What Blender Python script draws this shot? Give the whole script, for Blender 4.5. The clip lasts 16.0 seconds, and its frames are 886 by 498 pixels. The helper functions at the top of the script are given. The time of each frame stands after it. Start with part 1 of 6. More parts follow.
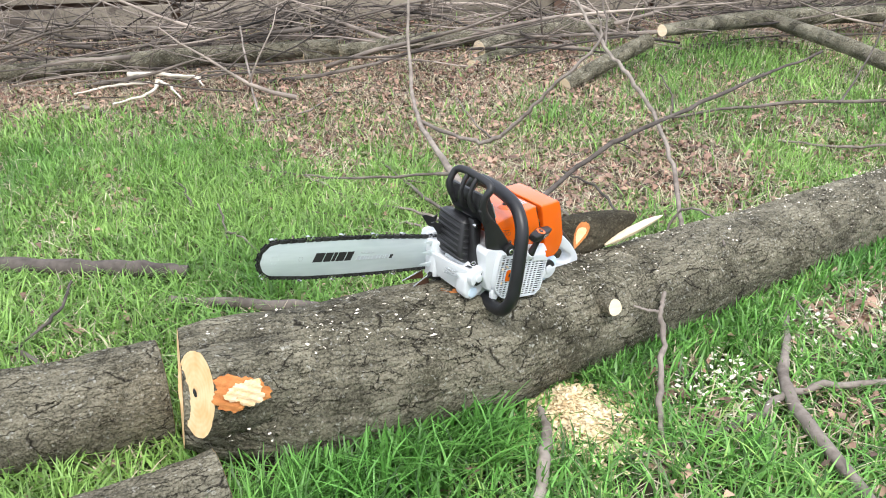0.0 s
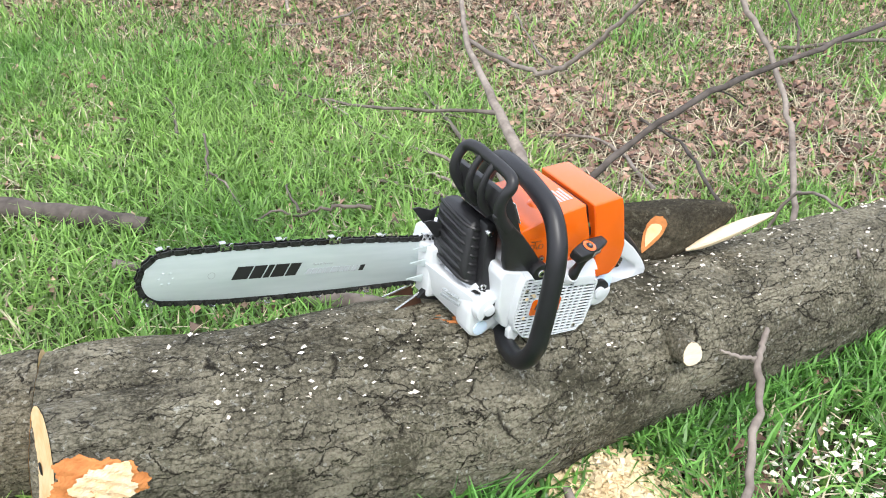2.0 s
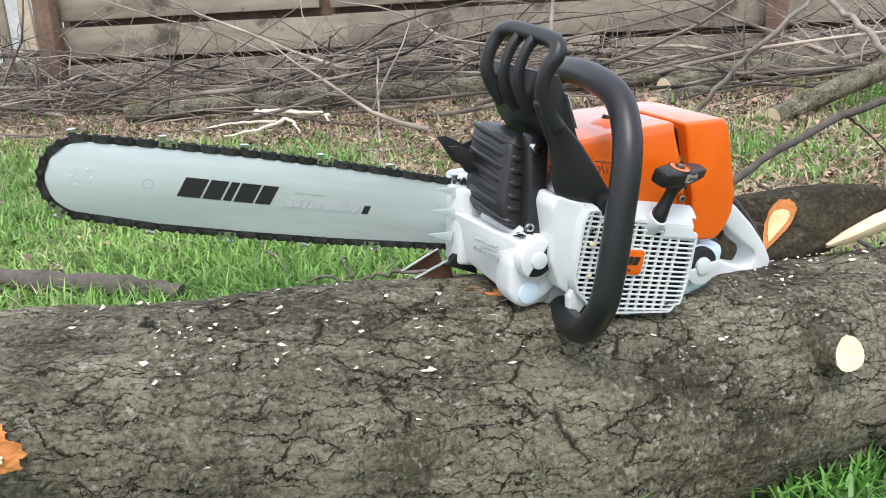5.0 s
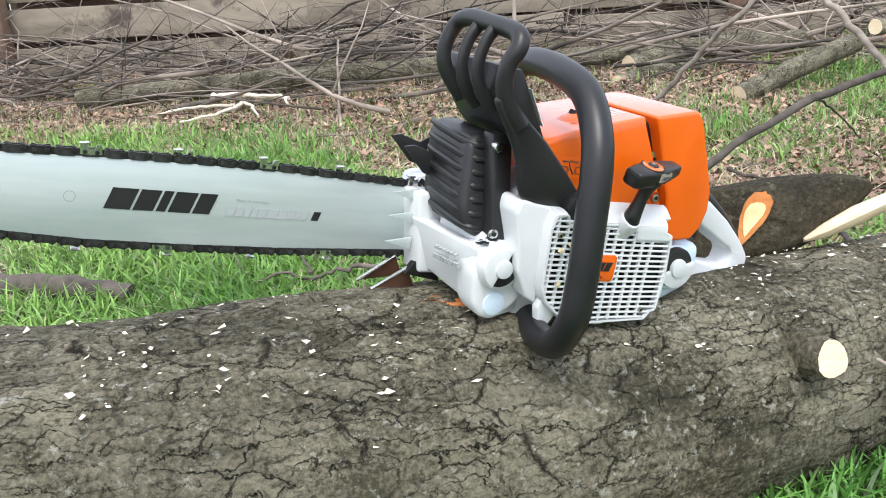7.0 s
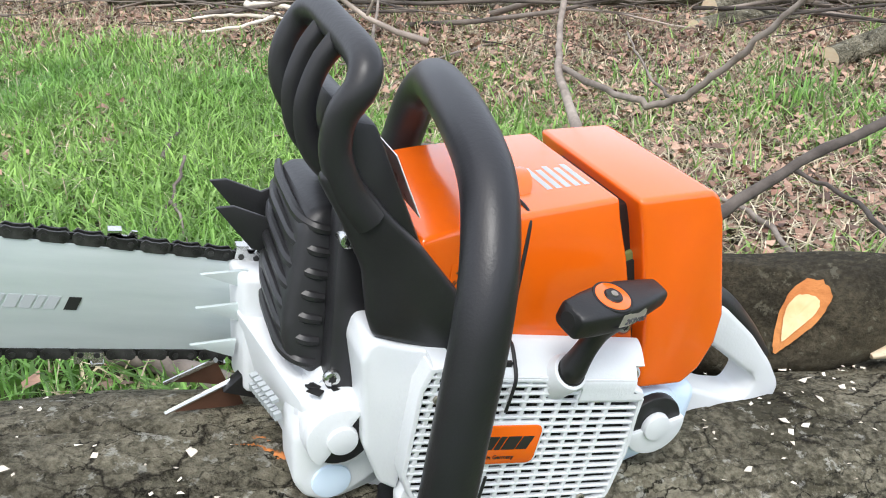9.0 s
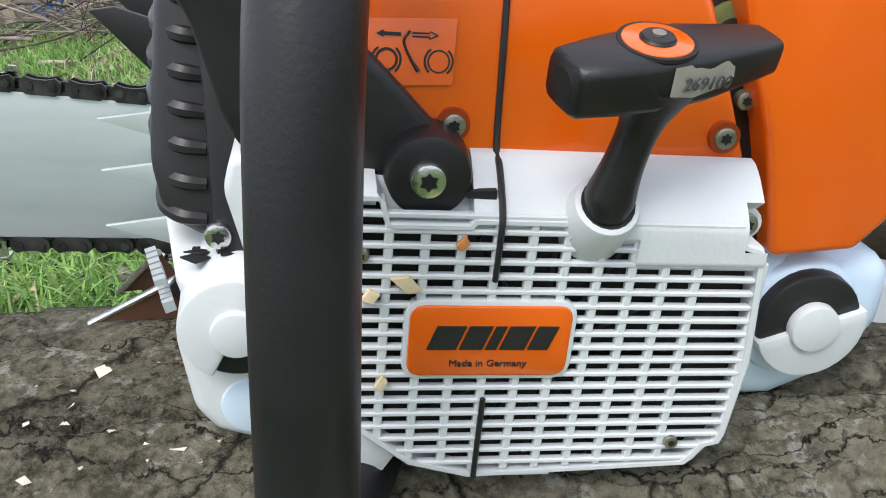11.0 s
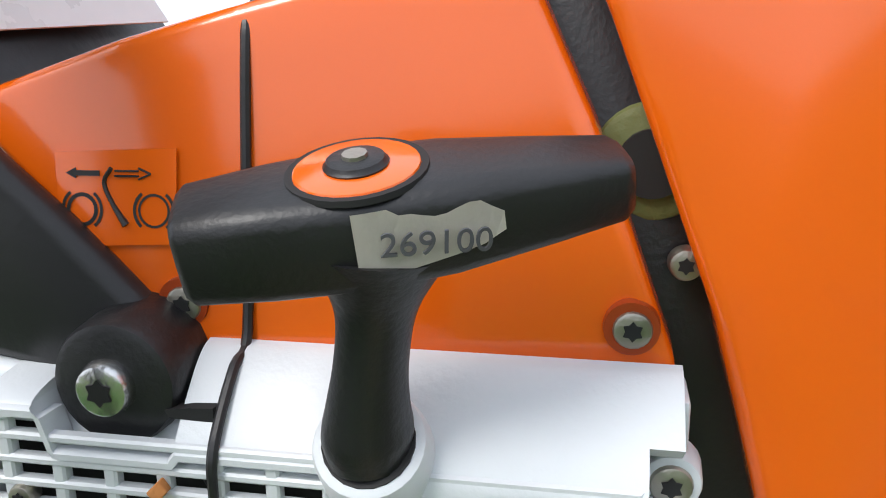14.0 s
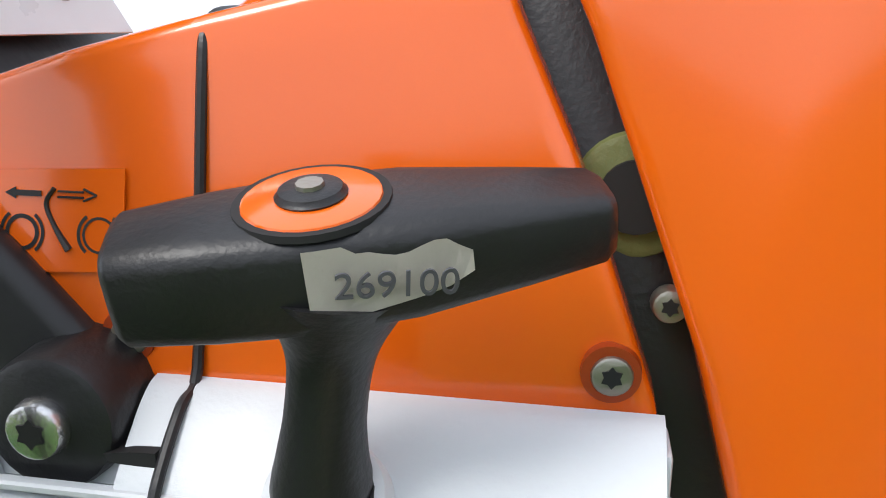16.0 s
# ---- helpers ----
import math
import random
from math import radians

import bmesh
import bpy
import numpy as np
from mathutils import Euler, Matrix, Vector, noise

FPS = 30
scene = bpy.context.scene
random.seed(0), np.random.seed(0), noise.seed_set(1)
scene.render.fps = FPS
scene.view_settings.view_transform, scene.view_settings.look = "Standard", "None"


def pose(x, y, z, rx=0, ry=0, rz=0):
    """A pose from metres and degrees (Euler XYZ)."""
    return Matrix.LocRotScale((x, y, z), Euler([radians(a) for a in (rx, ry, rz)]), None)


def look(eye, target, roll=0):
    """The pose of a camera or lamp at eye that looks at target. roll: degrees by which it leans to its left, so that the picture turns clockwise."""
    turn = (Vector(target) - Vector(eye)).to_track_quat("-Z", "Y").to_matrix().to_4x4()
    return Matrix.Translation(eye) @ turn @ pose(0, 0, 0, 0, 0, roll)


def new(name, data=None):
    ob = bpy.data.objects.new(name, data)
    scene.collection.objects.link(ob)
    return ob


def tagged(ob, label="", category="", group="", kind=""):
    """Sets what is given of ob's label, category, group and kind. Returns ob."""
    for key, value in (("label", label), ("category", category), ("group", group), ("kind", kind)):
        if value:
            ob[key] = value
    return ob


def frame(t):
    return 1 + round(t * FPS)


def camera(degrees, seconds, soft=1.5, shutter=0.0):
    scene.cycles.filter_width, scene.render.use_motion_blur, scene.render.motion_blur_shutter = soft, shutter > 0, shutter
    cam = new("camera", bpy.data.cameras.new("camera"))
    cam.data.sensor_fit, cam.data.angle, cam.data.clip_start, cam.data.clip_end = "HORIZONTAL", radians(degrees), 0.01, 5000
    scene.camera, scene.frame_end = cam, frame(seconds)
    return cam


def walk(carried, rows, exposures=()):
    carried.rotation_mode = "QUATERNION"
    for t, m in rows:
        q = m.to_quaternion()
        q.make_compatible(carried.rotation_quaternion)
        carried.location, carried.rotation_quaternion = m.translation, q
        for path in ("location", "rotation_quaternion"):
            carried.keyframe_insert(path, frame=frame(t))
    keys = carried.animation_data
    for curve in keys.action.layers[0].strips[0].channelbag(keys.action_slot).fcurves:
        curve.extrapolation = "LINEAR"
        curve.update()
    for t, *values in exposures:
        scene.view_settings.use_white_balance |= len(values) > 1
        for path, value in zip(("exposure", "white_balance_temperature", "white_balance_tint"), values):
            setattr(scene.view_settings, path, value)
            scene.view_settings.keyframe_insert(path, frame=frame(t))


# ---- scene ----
cam = camera(54.1, 16.0, soft=1.0)
PATH = [
    (0, (0.079, 0.025, 1.173), (-0.012, 1.861, 0.384), -1.1),
    (0.5, (0.098, 0.136, 1.147), (0.03, 1.942, 0.291), -1),
    (1, (0.01, 0.376, 1.12), (0.003, 2.161, 0.218), 0.2),
    (1.5, (0.014, 0.527, 1.089), (0.101, 2.221, 0.029), 1.9),
    (1.7, (0.0614, 0.5774, 1.1104), (0.038, 2.2936, 0.0828), 0.8),
    (2, (0.15, 0.645, 1.077), (-0.1, 2.364, 0.085), 0.5),
    (2.5, (0.181, 0.782, 1.021), (-0.129, 2.506, 0.055), 0.7),
    (2.9, (0.1528, 0.8308, 0.923), (-0.2446, 2.5892, 0.054), -1),
    (3, (0.163, 0.862, 0.888), (-0.265, 2.634, 0.065), -1.7),
    (3.2, (0.1306, 0.8568, 0.8662), (-0.2728, 2.676, 0.1406), -1.66),
    (3.5, (0.167, 0.85, 0.75), (-0.277, 2.713, 0.175), -1),
    (3.6, (0.155, 0.842, 0.755), (-0.277, 2.702, 0.16), -0.7),
    (4, (0.187, 0.829, 0.689), (-0.244, 2.707, 0.15), -0.2),
    (4.2, (0.196, 0.83, 0.672), (-0.303, 2.69, 0.131), -1.4),
    (6.3, (0.222, 0.843, 0.651), (-0.348, 2.684, 0.122), -3.5),
    (6.5, (0.207, 0.846, 0.657), (-0.341, 2.687, 0.101), -3.5),
    (7, (0.204, 0.907, 0.665), (-0.276, 2.758, 0.079), -3.5),
    (7.5, (0.218, 1.032, 0.666), (-0.149, 2.874, -0.021), -3.2),
    (7.8, (0.191, 1.103, 0.689), (-0.001, 2.94, -0.079), -2.5),
    (8, (0.154, 1.147, 0.715), (-0.002, 2.999, -0.024), -1.9),
    (8.5, (0.168, 1.228, 0.755), (-0.089, 3.013, -0.111), -1.5),
    (9, (0.249, 1.28, 0.691), (-0.358, 3.024, -0.077), 0.7),
    (9.2, (0.28, 1.317, 0.672), (-0.53, 2.968, -0.115), 1.2),
    (11.3, (0.289, 1.47, 0.535), (-0.835, 2.959, -0.185), -9.1),
    (11.5, (0.299, 1.481, 0.544), (-0.873, 2.937, -0.169), -8.9),
    (12, (0.326, 1.545, 0.547), (-1.088, 2.82, -0.066), -11.5),
    (12.1, (0.325, 1.547, 0.537), (-1.118, 2.83, 0.016), -11.7),
    (12.5, (0.322, 1.578, 0.532), (-1.223, 2.774, 0.107), -12.6),
    (13, (0.311, 1.595, 0.516), (-1.276, 2.747, 0.121), -12.7),
    (13.5, (0.316, 1.612, 0.507), (-1.266, 2.782, 0.149), -12.6),
    (14, (0.313, 1.62, 0.503), (-1.287, 2.783, 0.203), -12),
    (14.5, (0.308, 1.626, 0.498), (-1.312, 2.77, 0.238), -11.2),
    (15, (0.305, 1.623, 0.491), (-1.261, 2.852, 0.304), -10.7),
    (15.5, (0.304, 1.629, 0.498), (-1.287, 2.81, 0.225), -10.8),
    (16, (0.305, 1.63, 0.504), (-1.27, 2.833, 0.233), -10.6),
]
walk(cam, [(t, look(eye, target, roll)) for t, eye, target, roll in PATH],
     exposures=[(0, 0.9), (1.5, 0.88), (2.5, 0.92), (4, 0.78), (6.5, 0.70), (7, 0.82), (8, 0.88), (9, 0.78), (11.5, 0.52), (12.5, 0.70), (14, 0.60), (16, 0.64)])

# ---- light ----
world = bpy.data.worlds.new("sky")
scene.world = world
world.use_nodes = True
wn = world.node_tree.nodes
sky = wn.new("ShaderNodeTexSky")
sky.sky_type, sky.sun_disc = "NISHITA", False
sky.sun_elevation, sky.sun_rotation = radians(55), radians(198)
sky.air_density, sky.dust_density, sky.ozone_density = 1.0, 4.0, 1.0
haze = wn.new("ShaderNodeMixRGB")          # an overcast veil over the blue
haze.inputs[0].default_value = 0.72
haze.inputs[2].default_value = (8.7, 9.3, 10.5, 1)
world.node_tree.links.new(sky.outputs[0], haze.inputs[1])
world.node_tree.links.new(haze.outputs[0], wn["Background"].inputs[0])
wn["Background"].inputs[1].default_value = 0.112
sun = new("sun", bpy.data.lights.new("sun", "SUN"))
sun.data.energy, sun.data.angle, sun.data.color = 1.8, radians(25), (1.0, 0.98, 0.95)
sun.matrix_world = look((1.1, -1.7, 5.3), (0, 1.6, 0.3))

GROUND = 0.095


# ---- materials ----
def nodes_of(name):
    m = bpy.data.materials.new(name)
    m.use_nodes = True
    return m, m.node_tree.nodes, m.node_tree.links, m.node_tree.nodes["Principled BSDF"]


def mottled(name, c1, c2, rough=0.5, scale=40.0, bump=0.0, bump_scale=None, metallic=0.0, spread=0.0, stretch=(1, 1, 1), dirt=None, dirt_scale=9.0, dirt_at=0.62, gloss=0.5, coat=0.0):
    """Two tones mixed by noise at two scales, roughness that varies, a fine relief, optional dirt."""
    m, n, l, b = nodes_of(name)
    tc, mp = n.new("ShaderNodeTexCoord"), n.new("ShaderNodeMapping")
    mp.inputs["Scale"].default_value = stretch
    l.new(tc.outputs["Object"], mp.inputs[0])
    big, fine = n.new("ShaderNodeTexNoise"), n.new("ShaderNodeTexNoise")
    big.inputs["Scale"].default_value, fine.inputs["Scale"].default_value = scale * 0.22, scale
    big.inputs["Detail"].default_value, fine.inputs["Detail"].default_value = 3, 5
    for t in (big, fine):
        l.new(mp.outputs[0], t.inputs["Vector"])
    add = n.new("ShaderNodeMath")
    add.operation = "MULTIPLY_ADD"
    l.new(big.outputs[0], add.inputs[0])
    add.inputs[1].default_value = 0.6
    half = n.new("ShaderNodeMath")
    half.operation = "MULTIPLY"
    half.inputs[1].default_value = 0.4
    l.new(fine.outputs[0], half.inputs[0])
    l.new(half.outputs[0], add.inputs[2])
    ramp = n.new("ShaderNodeValToRGB")
    ramp.color_ramp.elements[0].position, ramp.color_ramp.elements[1].position = 0.36, 0.64
    ramp.color_ramp.elements[0].color, ramp.color_ramp.elements[1].color = (*c1, 1), (*c2, 1)
    l.new(add.outputs[0], ramp.inputs[0])
    out = ramp.outputs[0]
    if spread:
        info, geo = n.new("ShaderNodeObjectInfo"), n.new("ShaderNodeNewGeometry")
        s = n.new("ShaderNodeMath")
        s.operation = "ADD"
        l.new(info.outputs["Random"], s.inputs[0])
        l.new(geo.outputs["Random Per Island"], s.inputs[1])
        fr = n.new("ShaderNodeMath")
        fr.operation = "FRACT"
        l.new(s.outputs[0], fr.inputs[0])
        mr = n.new("ShaderNodeMapRange")
        mr.inputs["To Min"].default_value, mr.inputs["To Max"].default_value = 1 - spread, 1 + spread
        l.new(fr.outputs[0], mr.inputs[0])
        hsv = n.new("ShaderNodeHueSaturation")
        l.new(mr.outputs[0], hsv.inputs["Value"])
        l.new(out, hsv.inputs["Color"])
        out = hsv.outputs[0]
    if dirt:
        dn, dr, mx = n.new("ShaderNodeTexNoise"), n.new("ShaderNodeValToRGB"), n.new("ShaderNodeMixRGB")
        dn.inputs["Scale"].default_value, dn.inputs["Detail"].default_value, dn.inputs["Roughness"].default_value = dirt_scale, 8, 0.72
        l.new(tc.outputs["Object"], dn.inputs["Vector"])
        dr.color_ramp.elements[0].position, dr.color_ramp.elements[1].position = dirt_at, dirt_at + 0.08
        l.new(dn.outputs[0], dr.inputs[0])
        l.new(dr.outputs[0], mx.inputs[0])
        l.new(out, mx.inputs[1])
        mx.inputs[2].default_value = (*dirt, 1)
        out = mx.outputs[0]
    l.new(out, b.inputs["Base Color"])
    rr = n.new("ShaderNodeMapRange")
    rr.inputs["To Min"].default_value, rr.inputs["To Max"].default_value = max(0.03, rough - 0.1), min(1, rough + 0.1)
    l.new(add.outputs[0], rr.inputs[0])
    l.new(rr.outputs[0], b.inputs["Roughness"])
    b.inputs["Metallic"].default_value = metallic
    b.inputs["Specular IOR Level"].default_value = gloss
    b.inputs["Coat Weight"].default_value, b.inputs["Coat Roughness"].default_value = coat, 0.10
    if bump:
        bn, bt = n.new("ShaderNodeBump"), n.new("ShaderNodeTexNoise")
        bt.inputs["Scale"].default_value, bt.inputs["Detail"].default_value = bump_scale or scale * 3, 4
        l.new(mp.outputs[0], bt.inputs["Vector"])
        l.new(bt.outputs[0], bn.inputs["Height"])
        bn.inputs["Strength"].default_value, bn.inputs["Distance"].default_value = min(1, bump), 0.002
        l.new(bn.outputs[0], b.inputs["Normal"])
    return m


def translucent(m, colour):
    """Thin leaf matter: lets some light through."""
    n, l = m.node_tree.nodes, m.node_tree.links
    t, mx = n.new("ShaderNodeBsdfTranslucent"), n.new("ShaderNodeMixShader")
    t.inputs[0].default_value = (*colour, 1)
    mx.inputs[0].default_value = 0.30
    l.new(n["Principled BSDF"].outputs[0], mx.inputs[1])
    l.new(t.outputs[0], mx.inputs[2])
    l.new(mx.outputs[0], n["Material Output"].inputs["Surface"])
    return m


def bark_material(name, plate, plate2, fissure, lichen, cracked):
    """Bark: the relief stands in the mesh; the fissures take a darker colour, the plates lichen and grey wear."""
    m, n, l, b = nodes_of(name)
    tc = n.new("ShaderNodeTexCoord")
    at = n.new("ShaderNodeAttribute")
    at.attribute_name = "plate"
    a, c, d = (n.new("ShaderNodeTexNoise") for _ in range(3))
    for t, s, k in ((a, 8, 6), (c, 190, 5), (d, 85, 8)):
        t.inputs["Scale"].default_value, t.inputs["Detail"].default_value, t.inputs["Roughness"].default_value = s, k, 0.68
        l.new(tc.outputs["Object"], t.inputs["Vector"])
    mixv = n.new("ShaderNodeMath")
    mixv.operation = "MULTIPLY_ADD"
    mixv.inputs[1].default_value = 0.5
    l.new(a.outputs[0], mixv.inputs[0])
    h = n.new("ShaderNodeMath")
    h.operation = "MULTIPLY"
    h.inputs[1].default_value = 0.5
    l.new(c.outputs[0], h.inputs[0])
    l.new(h.outputs[0], mixv.inputs[2])
    r1 = n.new("ShaderNodeValToRGB")
    r1.color_ramp.elements[0].position, r1.color_ramp.elements[1].position = 0.42, 0.58
    r1.color_ramp.elements[0].color, r1.color_ramp.elements[1].color = (*plate, 1), (*plate2, 1)
    l.new(mixv.outputs[0], r1.inputs[0])
    r2 = n.new("ShaderNodeValToRGB")
    r2.color_ramp.elements[0].position, r2.color_ramp.elements[1].position = 0.585, 0.64
    l.new(d.outputs[0], r2.inputs[0])
    mx = n.new("ShaderNodeMixRGB")
    mx.inputs[2].default_value = (*lichen, 1)
    l.new(r2.outputs[0], mx.inputs[0])
    l.new(r1.outputs[0], mx.inputs[1])
    tone, hv, tr = n.new("ShaderNodeAttribute"), n.new("ShaderNodeHueSaturation"), n.new("ShaderNodeMapRange")
    tone.attribute_name = "tone"
    tr.inputs["To Min"].default_value, tr.inputs["To Max"].default_value = 0.70, 1.30
    l.new(tone.outputs["Fac"], tr.inputs[0])
    l.new(tr.outputs[0], hv.inputs["Value"])
    l.new(mx.outputs[0], hv.inputs["Color"])
    mx = hv
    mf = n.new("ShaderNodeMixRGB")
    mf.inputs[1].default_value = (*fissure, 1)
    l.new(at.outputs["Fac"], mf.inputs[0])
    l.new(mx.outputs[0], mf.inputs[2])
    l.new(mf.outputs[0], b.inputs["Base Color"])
    b.inputs["Roughness"].default_value = 0.85
    b.inputs["Specular IOR Level"].default_value = 0.2
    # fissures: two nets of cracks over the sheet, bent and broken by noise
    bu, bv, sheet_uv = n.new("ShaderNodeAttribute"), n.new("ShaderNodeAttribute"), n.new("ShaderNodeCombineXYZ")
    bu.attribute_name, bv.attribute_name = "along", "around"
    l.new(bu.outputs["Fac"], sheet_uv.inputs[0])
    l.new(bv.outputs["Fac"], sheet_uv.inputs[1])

    def math_node(op, a, b=None):
        q = n.new("ShaderNodeMath")
        q.operation = op
        for slot, val in zip(q.inputs, (a, b)):
            if isinstance(val, (int, float)):
                slot.default_value = val
            elif val is not None:
                l.new(val, slot)
        return q.outputs[0]

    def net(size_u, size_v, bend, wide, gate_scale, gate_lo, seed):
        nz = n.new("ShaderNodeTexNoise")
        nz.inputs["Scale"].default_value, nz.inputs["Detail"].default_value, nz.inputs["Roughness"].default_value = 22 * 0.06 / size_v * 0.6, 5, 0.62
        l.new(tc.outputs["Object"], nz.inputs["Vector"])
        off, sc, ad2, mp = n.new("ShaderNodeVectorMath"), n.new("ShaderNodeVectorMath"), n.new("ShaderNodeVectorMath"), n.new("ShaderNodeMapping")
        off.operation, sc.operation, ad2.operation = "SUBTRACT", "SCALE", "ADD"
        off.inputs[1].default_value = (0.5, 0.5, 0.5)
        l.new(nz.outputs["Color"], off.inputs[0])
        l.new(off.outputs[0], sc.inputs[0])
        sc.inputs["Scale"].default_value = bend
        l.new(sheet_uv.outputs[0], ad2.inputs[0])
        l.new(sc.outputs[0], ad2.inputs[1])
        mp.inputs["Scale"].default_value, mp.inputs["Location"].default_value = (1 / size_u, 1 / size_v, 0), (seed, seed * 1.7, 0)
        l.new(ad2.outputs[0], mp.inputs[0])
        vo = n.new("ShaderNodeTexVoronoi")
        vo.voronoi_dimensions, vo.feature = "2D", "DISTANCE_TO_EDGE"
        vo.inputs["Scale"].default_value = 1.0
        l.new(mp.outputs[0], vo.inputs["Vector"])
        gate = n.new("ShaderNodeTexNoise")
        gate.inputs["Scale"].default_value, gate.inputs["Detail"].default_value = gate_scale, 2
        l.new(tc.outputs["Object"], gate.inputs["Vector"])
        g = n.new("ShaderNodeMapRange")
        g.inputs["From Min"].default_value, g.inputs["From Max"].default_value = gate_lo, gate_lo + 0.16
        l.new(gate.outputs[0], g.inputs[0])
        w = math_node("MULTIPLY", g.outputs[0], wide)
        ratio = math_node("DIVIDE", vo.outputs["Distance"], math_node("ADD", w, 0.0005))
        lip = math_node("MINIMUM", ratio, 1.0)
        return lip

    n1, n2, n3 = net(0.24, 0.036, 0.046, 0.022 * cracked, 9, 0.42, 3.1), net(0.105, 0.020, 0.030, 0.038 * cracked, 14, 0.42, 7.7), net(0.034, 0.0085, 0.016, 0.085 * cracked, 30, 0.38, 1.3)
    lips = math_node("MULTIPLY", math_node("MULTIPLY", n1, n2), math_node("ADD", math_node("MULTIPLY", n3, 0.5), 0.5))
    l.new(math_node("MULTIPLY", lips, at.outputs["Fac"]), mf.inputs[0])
    bn = n.new("ShaderNodeBump")
    bn.inputs["Strength"].default_value, bn.inputs["Distance"].default_value = 1.0, 0.006
    grit = n.new("ShaderNodeTexNoise")
    grit.inputs["Scale"].default_value, grit.inputs["Detail"].default_value, grit.inputs["Roughness"].default_value = 110, 8, 0.74
    l.new(tc.outputs["Object"], grit.inputs["Vector"])
    scales = n.new("ShaderNodeTexVoronoi")
    scales.feature, scales.inputs["Scale"].default_value = "SMOOTH_F1", 62
    l.new(tc.outputs["Object"], scales.inputs["Vector"])
    rough = math_node("ADD", math_node("MULTIPLY", grit.outputs[0], 1.9), math_node("MULTIPLY", scales.outputs["Distance"], 1.1))
    l.new(math_node("ADD", lips, rough), bn.inputs["Height"])
    l.new(bn.outputs[0], b.inputs["Normal"])
    return m


def end_grain(name, light, dark, ring_scale):
    """Sawn wood: growth rings and saw marks."""
    m, n, l, b = nodes_of(name)
    tc, w, s, r = n.new("ShaderNodeTexCoord"), n.new("ShaderNodeTexWave"), n.new("ShaderNodeTexNoise"), n.new("ShaderNodeValToRGB")
    w.wave_type, w.rings_direction = "RINGS", "SPHERICAL"
    w.inputs["Scale"].default_value, w.inputs["Distortion"].default_value, w.inputs["Detail"].default_value = ring_scale, 2.5, 3
    s.inputs["Scale"].default_value, s.inputs["Detail"].default_value = 30, 6
    l.new(tc.outputs["Object"], w.inputs["Vector"])
    l.new(tc.outputs["Object"], s.inputs["Vector"])
    ad = n.new("ShaderNodeMixRGB")
    ad.inputs[0].default_value = 0.93
    l.new(w.outputs[0], ad.inputs[1])
    l.new(s.outputs[0], ad.inputs[2])
    l.new(ad.outputs[0], r.inputs[0])
    r.color_ramp.elements[0].position, r.color_ramp.elements[1].position = 0.3, 0.62
    r.color_ramp.elements[0].color, r.color_ramp.elements[1].color = (*dark, 1), (*light, 1)
    l.new(r.outputs[0], b.inputs["Base Color"])
    b.inputs["Roughness"].default_value = 0.75
    bn = n.new("ShaderNodeBump")
    bn.inputs["Strength"].default_value, bn.inputs["Distance"].default_value = 0.5, 0.001
    l.new(ad.outputs[0], bn.inputs["Height"])
    l.new(bn.outputs[0], b.inputs["Normal"])
    return m


ORANGE = mottled("orange_plastic", (0.74, 0.112, 0.003), (0.77, 0.122, 0.004), 0.22, 30, 0.03, 400, coat=0.7)
DECAL = mottled("glossy_orange_sticker", (0.76, 0.116, 0.003), (0.79, 0.126, 0.004), 0.18, 30, coat=0.5)
WHITE = mottled("white_housing", (0.58, 0.61, 0.63), (0.66, 0.685, 0.70), 0.40, 25, 0.10, 500, dirt=(0.42, 0.42, 0.40), dirt_scale=14, dirt_at=0.70)
TANK = mottled("bluish_tank_plastic", (0.55, 0.68, 0.82), (0.62, 0.74, 0.86), 0.35, 20, 0.05, 300)
BLACK = mottled("black_plastic", (0.007, 0.007, 0.0075), (0.012, 0.012, 0.0135), 0.44, 60, 0.10, 700, gloss=0.5)
RUBBER = mottled("black_rubber_grip", (0.007, 0.007, 0.0085), (0.013, 0.013, 0.0155), 0.40, 50, 0.08, 600, gloss=0.5)
GUARD = mottled("black_metal_guard", (0.014, 0.014, 0.015), (0.024, 0.024, 0.026), 0.40, 40, 0.08, 300, dirt=(0.05, 0.04, 0.03), dirt_scale=90, dirt_at=0.72, gloss=0.4)
# near-black painted as shade in holes and hollows; also colours grime and pith
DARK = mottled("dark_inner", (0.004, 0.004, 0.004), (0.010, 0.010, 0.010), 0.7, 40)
STEEL = mottled("bar_steel", (0.50, 0.57, 0.57), (0.60, 0.66, 0.66), 0.40, 18, 0.05, 200, 0.35, stretch=(1, 4, 8), dirt=(0.18, 0.17, 0.15), dirt_scale=70, dirt_at=0.74)
CHAIN = mottled("chain_steel", (0.016, 0.016, 0.015), (0.06, 0.06, 0.058), 0.45, 200, 0.2, 900, 0.6, spread=0.4)
BRIGHT = mottled("bright_steel", (0.55, 0.55, 0.53), (0.75, 0.75, 0.74), 0.25, 120, 0.1, 500, 1.0)
SCREW = mottled("screw_steel", (0.28, 0.26, 0.22), (0.45, 0.42, 0.36), 0.35, 150, 0.1, 600, 0.9)
INK = mottled("black_print", (0.010, 0.010, 0.010), (0.016, 0.016, 0.016), 0.5, 80)
PRINT = mottled("faded_ink", (0.06, 0.06, 0.07), (0.12, 0.12, 0.13), 0.6, 80)
GREYINK = mottled("grey_print", (0.34, 0.37, 0.38), (0.42, 0.45, 0.46), 0.5, 80)
PAPER = mottled("sticker_paper", (0.62, 0.58, 0.50), (0.74, 0.71, 0.64), 0.7, 70, 0.1, 500)
